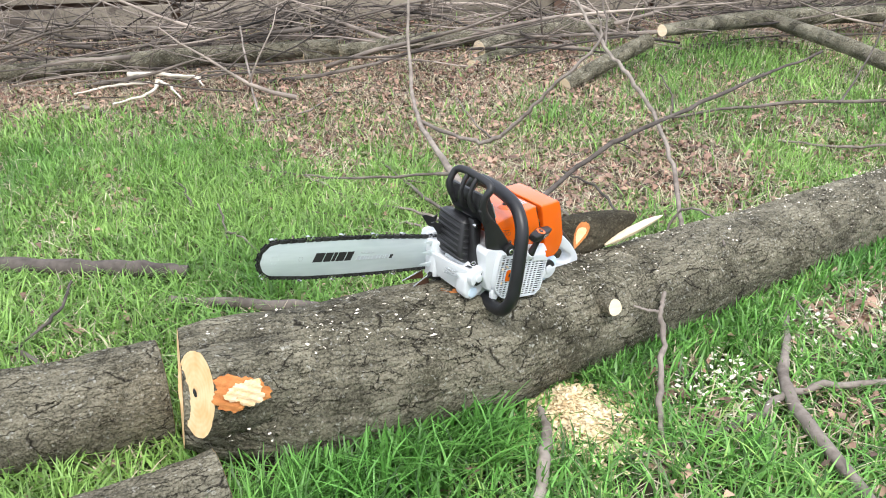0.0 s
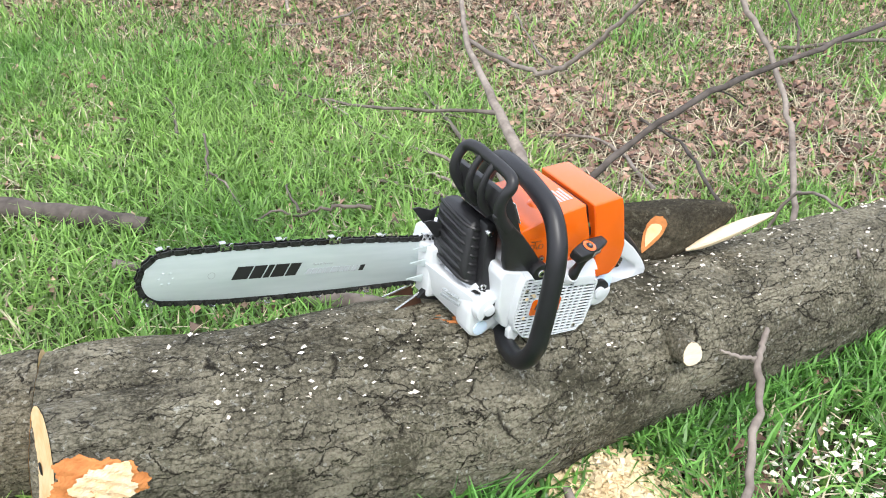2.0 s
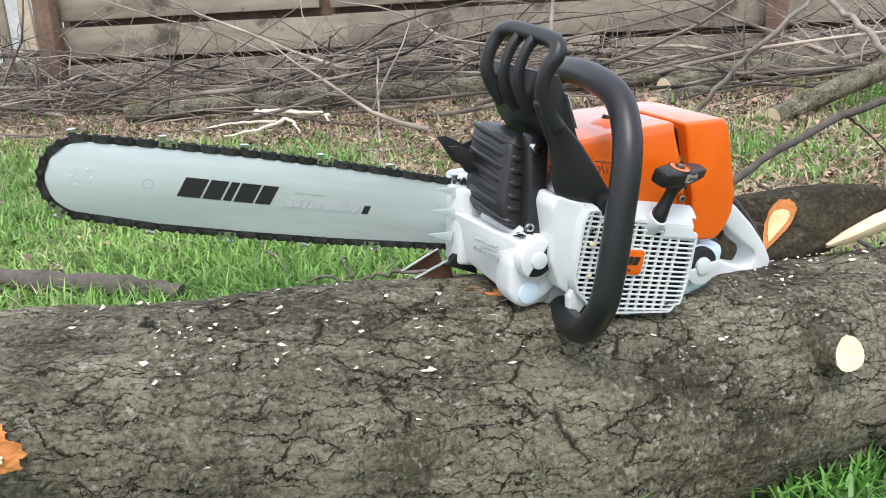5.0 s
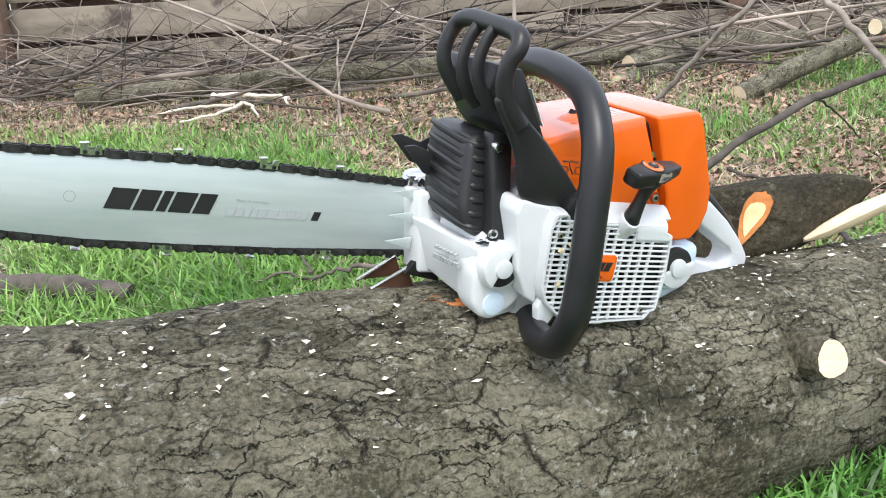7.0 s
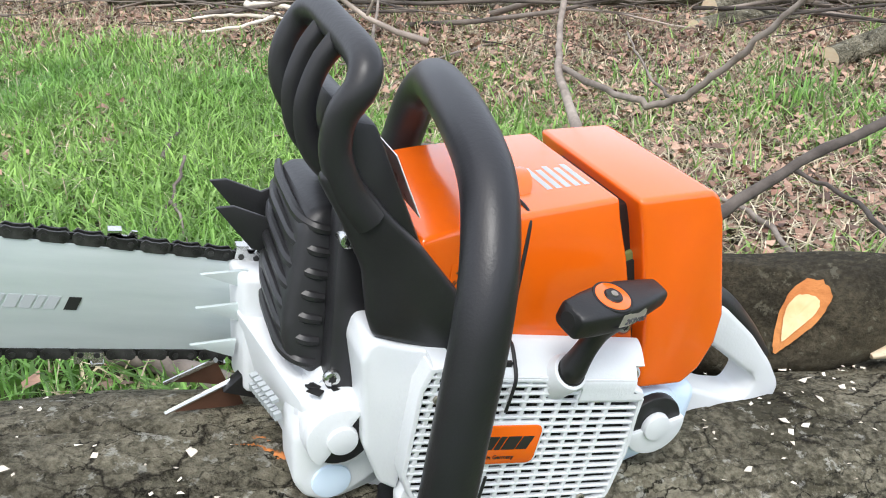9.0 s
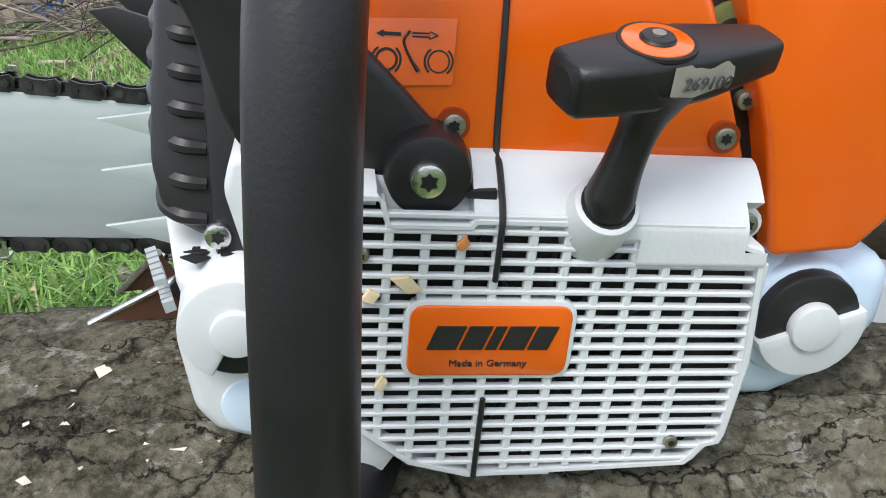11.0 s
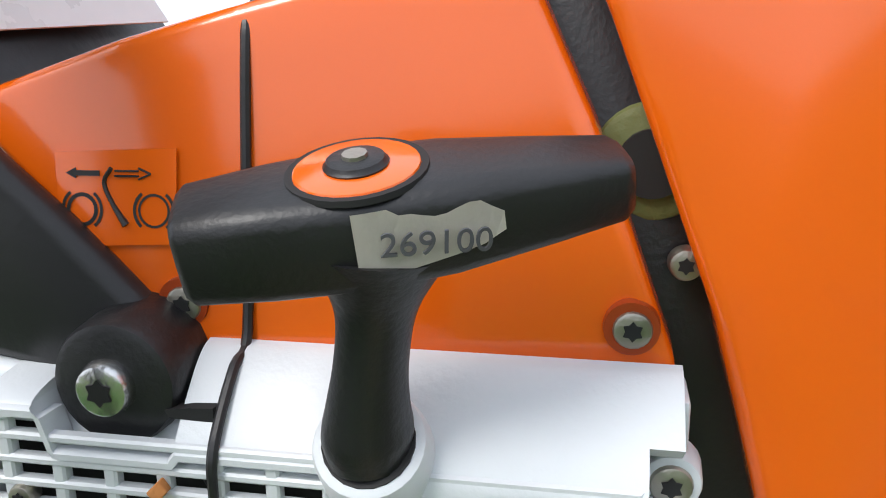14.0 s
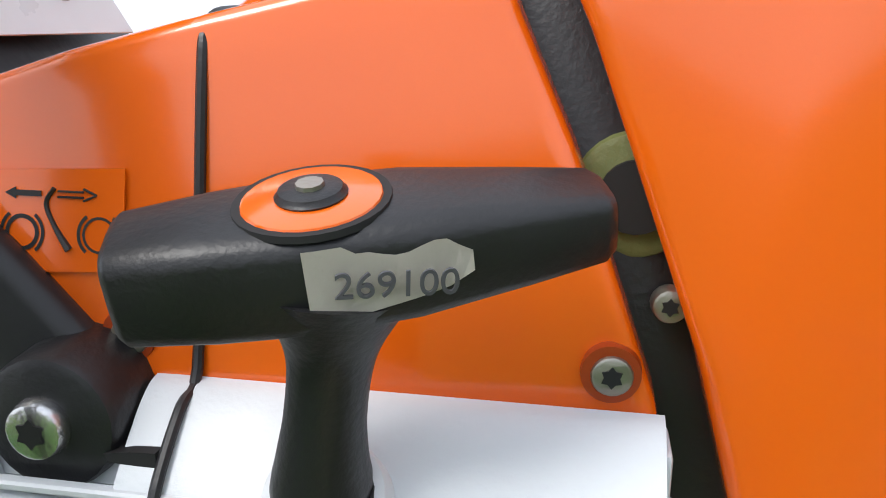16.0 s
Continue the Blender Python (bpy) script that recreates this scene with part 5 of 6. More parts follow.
crank = part("crankcase", slab([(-0.084, 0.020), (-0.080, 0.050), (-0.060, 0.055), (0.075, 0.052), (0.085, 0.010), (0.095, -0.045), (0.070, -0.072), (-0.060, -0.074), (-0.085, -0.060)], 0.036, 0.165, 0.006), WHITE, saw, "white magnesium crankcase")

# muffler with its ribbed black guard
muffler = part("muffler_guard", slab([(-0.141, 0.088), (-0.128, 0.097), (-0.098, 0.098), (-0.094, 0.006), (-0.116, 0.002), (-0.138, 0.010), (-0.144, 0.030)], 0.042, 0.124, 0.008, None, 3), GUARD, saw, "ribbed black muffler guard")
part("guard_flange", slab([(-0.122, 0.100), (-0.094, 0.101), (-0.088, 0.002), (-0.112, 0.000)], 0.026, 0.046, 0.004), GUARD, muffler)
for k in range(7):
    z = 0.014 + k * 0.0122
    x = -0.1410 - 0.0030 * math.sin(k / 6 * 3.1)
    part("rib", tube(spline([(-0.118, 0.0425, z - 0.002, 0.0026), (-0.130, 0.043, z - 0.001, 0.0032), (x + 0.002, 0.054, z, 0.0036), (x, 0.075, z + 0.002, 0.0036), (x, 0.102, z + 0.004, 0.0036), (x + 0.004, 0.120, z + 0.005, 0.003)], 4), 8), GUARD, muffler)


for ob in (muffler, *muffler.children):
    ob.data.transform(Matrix(((0.78, 0, 0, -0.0165), (0, 1, 0.2, 0.0035), (0, 0, 1, -0.0045), (0, 0, 0, 1))))


def screw(x, y, z, r, parent, material=SCREW, depth=0.004):
    """A pan-head screw with a star socket, facing the starter side."""
    s = part("screw", rod((x, y + depth, z), (x, y, z), r, r * 0.92, 20, r * 0.18), material, parent, "steel screw")
    star = []
    for k in range(12):
        rr = r * (0.5 if k % 2 else 0.34)
        star.append((x + rr * math.cos(k * math.pi / 6), z + rr * math.sin(k * math.pi / 6)))
    # flat dark star paints the shade of the socket on the head
    part("socket", slab(star, y - 0.0001, y - 0.0004), DARK, s, "", None)
    return s


screw(-0.1060, 0.0425, 0.0841, 0.0050, muffler, BRIGHT, 0.010)
screw(-0.1030, 0.0300, 0.0081, 0.0050, muffler, BRIGHT)

# starter cover: a rimmed shell with a lattice of slots
FACE = [(-0.0664, 0.0385), (-0.0600, 0.0395), (-0.0535, 0.0395), (-0.0510, 0.0305), (-0.0250, 0.0305), (-0.0235, 0.0325), (0.0655, 0.0325), (0.0660, 0.0260), (0.0735, 0.0240), (0.0752, 0.0205), (0.0791, -0.0194), (0.0768, -0.0500), (0.0755, -0.0540), (0.0705, -0.0552), (0.0665, -0.0610), (0.0640, -0.0632), (-0.0167, -0.0665), (-0.0383, -0.0605), (-0.0590, -0.0441), (-0.0665, -0.0300), (-0.0697, 0.0257)]
YC = -0.0056            # the plane of the cover's face


def span(z):
    """Where the cover's outline lies at height z."""
    xs = []
    for (x0, z0), (x1, z1) in zip(FACE, FACE[1:] + FACE[:1]):
        if (z0 - z) * (z1 - z) < 0:
            xs.append(x0 + (x1 - x0) * (z - z0) / (z1 - z0))
    return (min(xs), max(xs)) if len(xs) > 1 else None


def rise(x):
    zs = []
    for (x0, z0), (x1, z1) in zip(FACE, FACE[1:] + FACE[:1]):
        if (x0 - x) * (x1 - x) < 0:
            zs.append(z0 + (z1 - z0) * (x - x0) / (x1 - x0))
    return (min(zs), max(zs)) if len(zs) > 1 else None


# near-black sheet behind the slots paints the shade inside the cover
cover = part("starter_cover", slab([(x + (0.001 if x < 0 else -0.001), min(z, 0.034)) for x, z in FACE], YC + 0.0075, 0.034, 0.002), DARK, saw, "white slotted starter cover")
bm = bmesh.new()
n = len(FACE)
cx, cz = 0.005, -0.015
rings = []
for sc, yy in ((1.0, 0.034), (1.0, YC + 0.0022), (0.994, YC + 0.0005), (0.985, YC), (0.958, YC), (0.953, YC + 0.0075)):
    rings.append([bm.verts.new((cx + (x - cx) * sc, yy, cz + (z - cz) * sc)) for x, z in FACE])
for a, b in zip(rings, rings[1:]):
    for j in range(n):
        bm.faces.new((a[j], a[(j + 1) % n], b[(j + 1) % n], b[j]))
part("rim", bm, WHITE, cover)
# the flank behind the handle, swelling up beside the guard
part("cover_flank", slab([(-0.099, 0.034), (-0.097, 0.044), (-0.092, 0.0465), (-0.080, 0.0435), (-0.060, 0.0415), (-0.060, -0.050), (-0.072, -0.044), (-0.086, -0.020), (-0.092, 0.010)], YC + 0.0120, 0.050, 0.005, None, 3), WHITE, cover)
part("cover_lug", slab([(-0.058, -0.040), (-0.040, -0.058), (-0.049, -0.0735), (-0.056, -0.0715), (-0.061, -0.052)], YC + 0.006, YC + 0.016, 0.0012), WHITE, cover)


def shoulder(x0, x1, prof, bm):
    """A sheet along x over a (y, z) profile with thickness, its ends closed."""
    out = [[bm.verts.new((x, y, z)) for y, z in prof] + [bm.verts.new((x, y + 0.004, z - 0.0035)) for y, z in prof[::-1]] for x in (x0, x1)]
    m = len(out[0])
    for k in range(m):
        bm.faces.new((out[0][k], out[0][(k + 1) % m], out[1][(k + 1) % m], out[1][k]))
    bm.faces.new(out[0])
    bm.faces.new(out[1][::-1])
    return bm


UPPER = [(0.0150, 0.0481), (0.0115, 0.0474), (0.0075, 0.0450), (0.0035, 0.0415), (0.0000, 0.0380), (-0.0032, 0.0345), (-0.0056, 0.0310)]
LOWER = [(-0.0056, 0.0310), (-0.0062, 0.0275), (-0.0062, 0.0230), (-0.0061, 0.0180)]
for xa, xb, prof_yz in ((-0.0235, 0.0070, UPPER), (-0.0535, -0.0235, [(y + 0.0075, z) for y, z in UPPER]), (0.0070, 0.0300, UPPER + LOWER[1:2] + [(-0.0061, 0.0265)]), (0.0300, 0.0660, UPPER + LOWER[1:]), (0.0660, 0.0722, UPPER[:5]), (0.0660, 0.0740, LOWER[2:]),
                        (-0.0650, -0.0535, [(0.0180, 0.0425), (0.0080, 0.0420), (0.0005, 0.0412), (-0.0036, 0.0398), (-0.0054, 0.0378)])):
    part("plain_panel", shoulder(xa, xb, [p[:2] for p in spline([(*p, 0) for p in prof_yz], 4)], bmesh.new()), WHITE, cover, "", 50)
# dark plate as painted shade where the slot opens
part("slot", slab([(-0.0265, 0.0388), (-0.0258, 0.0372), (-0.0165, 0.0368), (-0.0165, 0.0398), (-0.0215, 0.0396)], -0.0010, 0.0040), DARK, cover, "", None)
ROW, COL = 0.00515, 0.0113
for k in range(20):
    z = 0.0327 - k * ROW
    s = span(z)
    if s is None:
        continue
    x1 = s[1] - 0.003
    if z > 0.0245:
        x1 = 0.0075
    elif z > 0.0190:
        x1 = 0.0305
    part("grille_bar", box((s[0] + 0.003, YC + 0.0004, z - 0.00095), (x1, YC + 0.0034, z + 0.00095), 0.0005, None, 1), WHITE, cover)
for k in range(13):
    x = -0.0603 + k * COL
    r = rise(x)
    if r is None:
        continue
    top = min(r[1], 0.0375) - 0.001
    if x > 0.0305:
        top = min(top, 0.0185)
    elif x > 0.0075:
        top = min(top, 0.0265)
    part("grille_rib", box((x - 0.0015, YC + 0.0007, r[0] + 0.0025), (x + 0.0014, YC + 0.0038, top), 0.0005, None, 1), WHITE, cover)
for k in range(12):
    part("fin", rod((0.005, 0.0012, -0.02), (0.005 + 0.05 * math.cos(k * 0.5236), 0.0012, -0.02 + 0.05 * math.sin(k * 0.5236)), 0.0011, None, 6), BLACK, cover)
def rounded(x0, x1, z0, z1, r):
    """An outline with rounded corners."""
    out = []
    for cx, cz, a in ((x1 - r, z1 - r, 0), (x0 + r, z1 - r, 90), (x0 + r, z0 + r, 180), (x1 - r, z0 + r, 270)):
        out += [(cx + r * math.cos(radians(a + q)), cz + r * math.sin(radians(a + q))) for q in (0, 30, 60, 90)]
    return out


plate = part("badge", slab(rounded(-0.0412, 0.0122, -0.0232, 0.0028, 0.0042), YC - 0.0012, YC + 0.004, 0.0008), ORANGE, cover, "orange badge with rounded corners")
part("badge_frame", slab(rounded(-0.0428, 0.0138, -0.0248, 0.0044, 0.0056), YC - 0.0004, YC + 0.004, 0.0006), WHITE, cover)
bars_logo(plate, -0.0352, -0.0128, 0.0400, 0.0086, YC - 0.0013, INK)
face_text("Made in Germany", 0.0036, -0.0145, YC - 0.0014, -0.0182, INK, plate)
part("screw_pad", rod((0.0706, 0.014, 0.0282), (0.0706, 0.0052, 0.0282), 0.0062, 0.0058, 18, 0.0008), WHITE, cover)
part("screw_well", box((0.062, 0.0075, 0.022), (0.0735, 0.020, 0.044), 0.001), WHITE, cover)
screw(0.0706, 0.0040, 0.0282, 0.0044, cover)
screw(-0.0575, YC - 0.001, 0.0195, 0.0028, cover)
screw(0.056, YC - 0.001, -0.052, 0.0028, cover)
boss = part("rope_boss", rod((0.0162, 0.006, 0.0250), (0.0165, -0.0080, 0.0395), 0.0122, 0.0108, 28, 0.0018), WHITE, cover, "white rope guide")
# dark cap on the solid boss paints the hole's shade
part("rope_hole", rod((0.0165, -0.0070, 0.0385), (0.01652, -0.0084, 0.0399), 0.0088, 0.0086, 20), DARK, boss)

# starter grip: a T with an orange ring on top
grip = part("starter_grip", tube(spline([(0.0165, -0.0075, 0.0365, 0.0070), (0.0166, -0.0084, 0.0420, 0.0078), (0.0172, -0.0096, 0.0475, 0.0070), (0.0184, -0.0112, 0.0560, 0.0061), (0.0200, -0.0130, 0.0660, 0.0063), (0.0208, -0.0138, 0.0725, 0.0088), (0.0214, -0.0142, 0.0785, 0.0125)], 5), 18, None, 1.1), BLACK, saw, "black starter grip with an orange ring")
GA = Matrix.Translation((0.0240, -0.0132, 0.0832)) @ Matrix.Rotation(radians(17), 4, "Z") @ Matrix.Rotation(radians(-7.0), 4, "Y") @ Matrix.Rotation(radians(14), 4, "X")
bm = bmesh.new()
prof = [(-0.0335, 0.0076, 0.0068), (-0.0322, 0.0088, 0.0078), (-0.020, 0.0108, 0.0084), (-0.006, 0.0122, 0.0086), (0.008, 0.0116, 0.0082), (0.024, 0.0090, 0.0068), (0.0355, 0.0070, 0.0056), (0.0372, 0.0056, 0.0046)]
rings = []
for x, hy, hz in prof:
    ring = []
    for k in range(20):
        t = k / 20 * 6.2832
        c, s = math.cos(t), math.sin(t)
        e = 0.45
        ring.append(bm.verts.new((x, math.copysign(abs(c) ** e, c) * hy, math.copysign(abs(s) ** e, s) * hz)))
    rings.append(ring)
for a, b in zip(rings, rings[1:]):
    for k in range(20):
        bm.faces.new((a[k], a[(k + 1) % 20], b[(k + 1) % 20], b[k]))
bm.faces.new(rings[0][::-1])
bm.faces.new(rings[-1])
bm.transform(GA)
bar_t = part("grip_bar", bm, BLACK, grip, "", 50)


# two dark discs: painted shade of the end hollow and the ring's recess
part("end_hollow", put(rod((-0.0330, 0, 0), (-0.0337, 0, 0), 0.0050, 0.0048, 18), GA), DARK, grip)
part("ring_recess", put(rod((-0.005, 0, 0.0076), (-0.005, 0, 0.0086), 0.0114, 0.0112, 28), GA), DARK, grip)
part("orange_ring", put(rod((-0.005, 0, 0.0076), (-0.005, 0, 0.0090), 0.0103, 0.0100, 28, 0.0004), GA), ORANGE, grip, "orange ring")
part("button", put(rod((-0.005, 0, 0.0086), (-0.005, 0, 0.0104), 0.0052, 0.0048, 24, 0.0008), GA), BLACK, grip)
part("button_screw", put(rod((-0.005, 0, 0.0098), (-0.005, 0, 0.0110), 0.0022, 0.0020, 10), GA), SCREW, grip)
bm = bmesh.new()
n = 14
top, low = [], []
for k in range(n):
    u = k / (n - 1)
    x = -0.0070 + 0.0225 * u
    hy = np.interp(x, [p[0] for p in prof], [p[1] for p in prof]) + 0.0006
    top.append(bm.verts.new((x, -hy + 0.0006, (0.0068 if k < 4 else 0.0050 - 0.0006 * math.sin(u * 14)) - 0.0008 * max(0, k - 11))))
    low.append(bm.verts.new((x, -hy, -0.0046 + 0.0036 * u + 0.0010 * max(0, 2 - k) + 0.0005 * max(0, k - 11))))
for k in range(n - 1):
    bm.faces.new((low[k], low[k + 1], top[k + 1], top[k]))
bmesh.ops.solidify(bm, geom=bm.faces[:], thickness=0.0003)
stick = part("price_sticker", put(bm, GA), PAPER, grip, "torn paper price sticker", None)
lettering("lettering", "269100", 0.0056, GA @ Matrix.Translation((0.0048, -0.0130, 0.0006)) @ Matrix.Rotation(radians(6), 4, "Y") @ Matrix.Rotation(radians(90), 4, "X"), PRINT, stick)

def draft(bm, slope=0.1636, run=0.0237):
    """Moulded sides that lean in towards the top and drift a little along x."""
    for v in bm.verts:
        if v.co.y < 0.07:
            v.co.y += slope * max(0.0, v.co.z - 0.05) + run * v.co.x
        elif v.co.z > 0.05:
            v.co.y -= 0.06 * (v.co.z - 0.05)
    return bm


def side_y(x, z):
    return 0.0154 + 0.0237 * x + 0.1636 * max(0, z - 0.05)


# orange shroud over the cylinder
shroud = part("cylinder_shroud", draft(slab([(-0.0330, 0.038), (-0.0335, 0.0475), (-0.0775, 0.0920), (-0.0765, 0.0975), (-0.043, 0.1085), (-0.0176, 0.1150), (0.0390, 0.1285), (0.0425, 0.1180), (0.0540, 0.0935), (0.0715, 0.0467), (0.0715, 0.038)], 0.0154, 0.146, 0.0075, None, 5)), ORANGE, saw, "glossy orange cylinder shroud")
# the raised scoop over the spark plug
bm = bmesh.new()
rings = []
for u, wid, hgt in ((0.0, 0.002, 0.0005), (0.25, 0.011, 0.0060), (0.55, 0.015, 0.0105), (0.85, 0.0165, 0.0130), (1.0, 0.0165, 0.0128)):
    x, z = -0.0400 + 0.034 * u, 0.1075 + 0.0065 * u
    rings.append([bm.verts.new((x + 0.004 * math.sin(t), 0.066 + wid * math.cos(t), z + hgt * math.sin(t))) for t in np.linspace(0, math.pi, 13)])
for a, b in zip(rings, rings[1:]):
    for k in range(12):
        bm.faces.new((a[k], a[k + 1], b[k + 1], b[k]))
lip = rings[-1]
inner = [bm.verts.new((v.co.x - 0.003, 0.066 + (v.co.y - 0.066) * 0.78, 0.1140 + (v.co.z - 0.1140) * 0.74)) for v in lip]
deep = [bm.verts.new((v.co.x - 0.014, v.co.y, v.co.z - 0.004)) for v in inner]
for a, b in ((lip, inner), (inner, deep)):
    for k in range(12):
        bm.faces.new((a[k], a[k + 1], b[k + 1], b[k]))
part("plug_scoop", bm, ORANGE, shroud, "raised orange scoop over the plug", 50)
# dark rod paints the shade down the plug opening
part("plug_hole", rod((-0.016, 0.066, 0.108), (-0.0120, 0.066, 0.1205), 0.0095, 0.0085, 20), DARK, shroud)
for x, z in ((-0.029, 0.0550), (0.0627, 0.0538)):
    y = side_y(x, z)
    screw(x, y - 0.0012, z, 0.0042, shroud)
    # flat disc in shade colour; no hollow is cut into the shroud here
    part("screw_well", rod((x - 0.0002, y + 0.002, z + 0.0002), (x - 0.0002, y - 0.0004, z + 0.0002), 0.0056, 0.0054, 28), WELL_SHADE, shroud)
decal = part("decal", slab([(-0.0600, 0.0665), (-0.0255, 0.0680), (-0.0250, 0.0940), (-0.0610, 0.0925)], 0.0180, 0.0177), DECAL, shroud, "warning decal with arrows and rings", None)
DY = 0.0175


def ring_arc(cx, cz, r, w, a0, a1, bm):
    n = 22
    for k in range(n):
        a, b = a0 + (a1 - a0) * k / n, a0 + (a1 - a0) * (k + 1) / n
        bm.faces.new([bm.verts.new((cx + q * math.cos(t), DY, cz + q * math.sin(t))) for q, t in ((r, a), (r, b), (r - w, b), (r - w, a))])
    return bm


part("ring_mark", ring_arc(-0.0530, 0.0770, 0.0047, 0.0011, 0, 6.2832, bmesh.new()), INK, decal, "", None)
part("ring_mark", ring_arc(-0.0317, 0.0770, 0.0047, 0.0007, 0, 6.2832, bmesh.new()), INK, decal, "", None)
for cxx, a0 in ((-0.0530, 2.2), (-0.0530, -0.9), (-0.0317, 2.2), (-0.0317, -0.9)):
    part("band_mark", ring_arc(cxx, 0.0770, 0.0062, 0.0009, a0, a0 + 1.8, bmesh.new()), INK, decal, "", None)
part("arrow_mark", slab([(-0.0575, 0.0870), (-0.0545, 0.0885), (-0.0545, 0.0877), (-0.0475, 0.0877), (-0.0475, 0.0863), (-0.0545, 0.0863), (-0.0545, 0.0855)], DY, DY - 0.0002), INK, decal, "", None)
bm = bmesh.new()
for (xa, za), (xb, zb) in (((-0.043, 0.0877), (-0.036, 0.0877)), ((-0.043, 0.0863), (-0.036, 0.0863)), ((-0.036, 0.0885), (-0.0325, 0.0870)), ((-0.036, 0.0855), (-0.0325, 0.0870))):
    rod((xa, DY, za), (xb, DY, zb), 0.0003, None, 5, 0, bm)
part("arrow_mark", bm, INK, decal)
part("lever_mark", tube(spline([(-0.0440, DY, 0.0885, 0.0006), (-0.0462, DY, 0.0845, 0.0006), (-0.0440, DY, 0.0790, 0.0006), (-0.0400, DY, 0.0730, 0.0010)], 5), 6), INK, decal)
for ob in [decal, *decal.children]:
    for v in ob.data.vertices:
        x, y, z = v.co
        x, z = -0.045 + (x + 0.045) * 0.752, 0.0741 + (z - 0.0770) * 0.752
        v.co = (x, y - 0.018 + side_y(x, z) - 0.0003, z)
# faded print on the shroud's top
for k in range(5):
    xa = 0.006 + k * 0.0058
    bm = slab([(xa, 0.0), (xa + 0.0036, 0.0008), (xa + 0.0036, 0.0010), (xa, 0.0002)], 0.052, 0.084 - 0.004 * (k % 2))
    part("model_print", put(bm, Matrix.Translation((0, 0, 0.1150 + (xa + 0.0176) * 0.2385))), GREYINK, shroud, "", None)
# the thin black cord over the shroud and the cover
part("cord", tube(spline([(-0.0155, 0.060, 0.1160, 0.0011), (-0.0154, 0.036, 0.1160, 0.0011), (-0.0154, 0.0275, 0.1130, 0.0011), (-0.0152, 0.0242, 0.1060, 0.0011), (-0.0151, 0.0195, 0.0800, 0.0011), (-0.0150, 0.0145, 0.0500, 0.0011), (-0.0150, 0.0070, 0.0455, 0.0011), (-0.0150, -0.0006, 0.0390, 0.0011), (-0.0150, -0.0058, 0.0325, 0.0011), (-0.0151, -0.0066, 0.0250, 0.0010), (-0.0151, -0.0060, 0.0115, 0.0010)], 4), 8), BLACK, saw, "thin black cord")
part("cord", tube([(-0.0144, YC - 0.0002, -0.0328, 0.0010), (-0.0145, YC - 0.0002, -0.0654, 0.0010)], 8), BLACK, saw)

# the dark gap between shroud and filter cover
gap = part("gap_frame", draft(slab([(0.034, 0.120), (0.058, 0.1235), (0.098, 0.034), (0.096, 0.008), (0.070, 0.006), (0.064, 0.030)], 0.026, 0.122, 0.002)), BLACK, saw, "black frame seen in the gap")
part("rubber_sleeve", rod((0.0660, 0.060, 0.083), (0.0655, 0.033, 0.0835), 0.0130, 0.0122, 26, 0.0015), OLIVE, gap, "olive rubber sleeve")
# dark disc on the closed sleeve stands in for its shaded bore
part("sleeve_hole", rod((0.0657, 0.035, 0.0834), (0.0655, 0.0315, 0.0835), 0.0072, 0.0070, 20), DARK, gap)
screw(0.0729, 0.0275, 0.0640, 0.0036, gap)

# rear filter cover
rear = part("filter_cover", draft(slab([(0.0478, 0.1300), (0.0980, 0.1405), (0.1040, 0.1370), (0.1115, 0.1240), (0.1355, 0.0640), (0.1370, 0.0440), (0.1325, 0.0250), (0.1230, 0.0130), (0.0905, 0.0095), (0.0872, 0.0230), (0.0780, 0.0560), (0.0650, 0.0900), (0.0558, 0.1136)], 0.0180, 0.152, 0.0075, None, 5), 0.07, 0.0), ORANGE, saw, "glossy orange air filter cover")

# rear handle and fuel tank
ftank = part("fuel_tank", slab([(0.074, 0.010), (0.150, 0.006), (0.152, -0.022), (0.140, -0.044), (0.112, -0.058), (0.076, -0.058)], 0.026, 0.130, 0.010, None, 3), TANK, saw, "bluish white fuel tank")
part("cap_collar", rod((0.1129, 0.034, -0.0185), (0.1129, 0.0225, -0.0185), 0.0260, 0.0245, 28, 0.003), TANK, ftank)
OUT = [(0.125, 0.056), (0.155, 0.054), (0.186, 0.044), (0.222, 0.022), (0.248, 0.001), (0.266, -0.018), (0.2655, -0.045), (0.259, -0.056), (0.190, -0.0615), (0.125, -0.060)]
HOLE = [(0.148, 0.032), (0.165, 0.028), (0.185, 0.014), (0.205, 0.004), (0.224, -0.006), (0.2365, -0.011), (0.2385, -0.020), (0.235, -0.030), (0.215, -0.029), (0.148, -0.014)]
bm = bmesh.new()
rows = [[bm.verts.new((x, y, z)) for x, z in ring] for ring, y in ((OUT, 0.064), (OUT, 0.096), (HOLE, 0.096), (HOLE, 0.064))]
for a, b in zip(rows, rows[1:] + rows[:1]):
    for k in range(len(OUT)):
        bm.faces.new((a[k], a[(k + 1) % len(OUT)], b[(k + 1) % len(OUT)], b[k]))
bmesh.ops.bevel(bm, geom=list(bm.edges), offset=0.004, segments=3, profile=0.5, affect="EDGES", clamp_overlap=True)
handle = part("rear_handle", bm, WHITE, saw, "white rear handle loop")
part("handle_foot", slab([(0.125, -0.050), (0.190, -0.053), (0.260, -0.047), (0.250, -0.060), (0.190, -0.064), (0.125, -0.064)], 0.054, 0.106, 0.004), WHITE, handle)
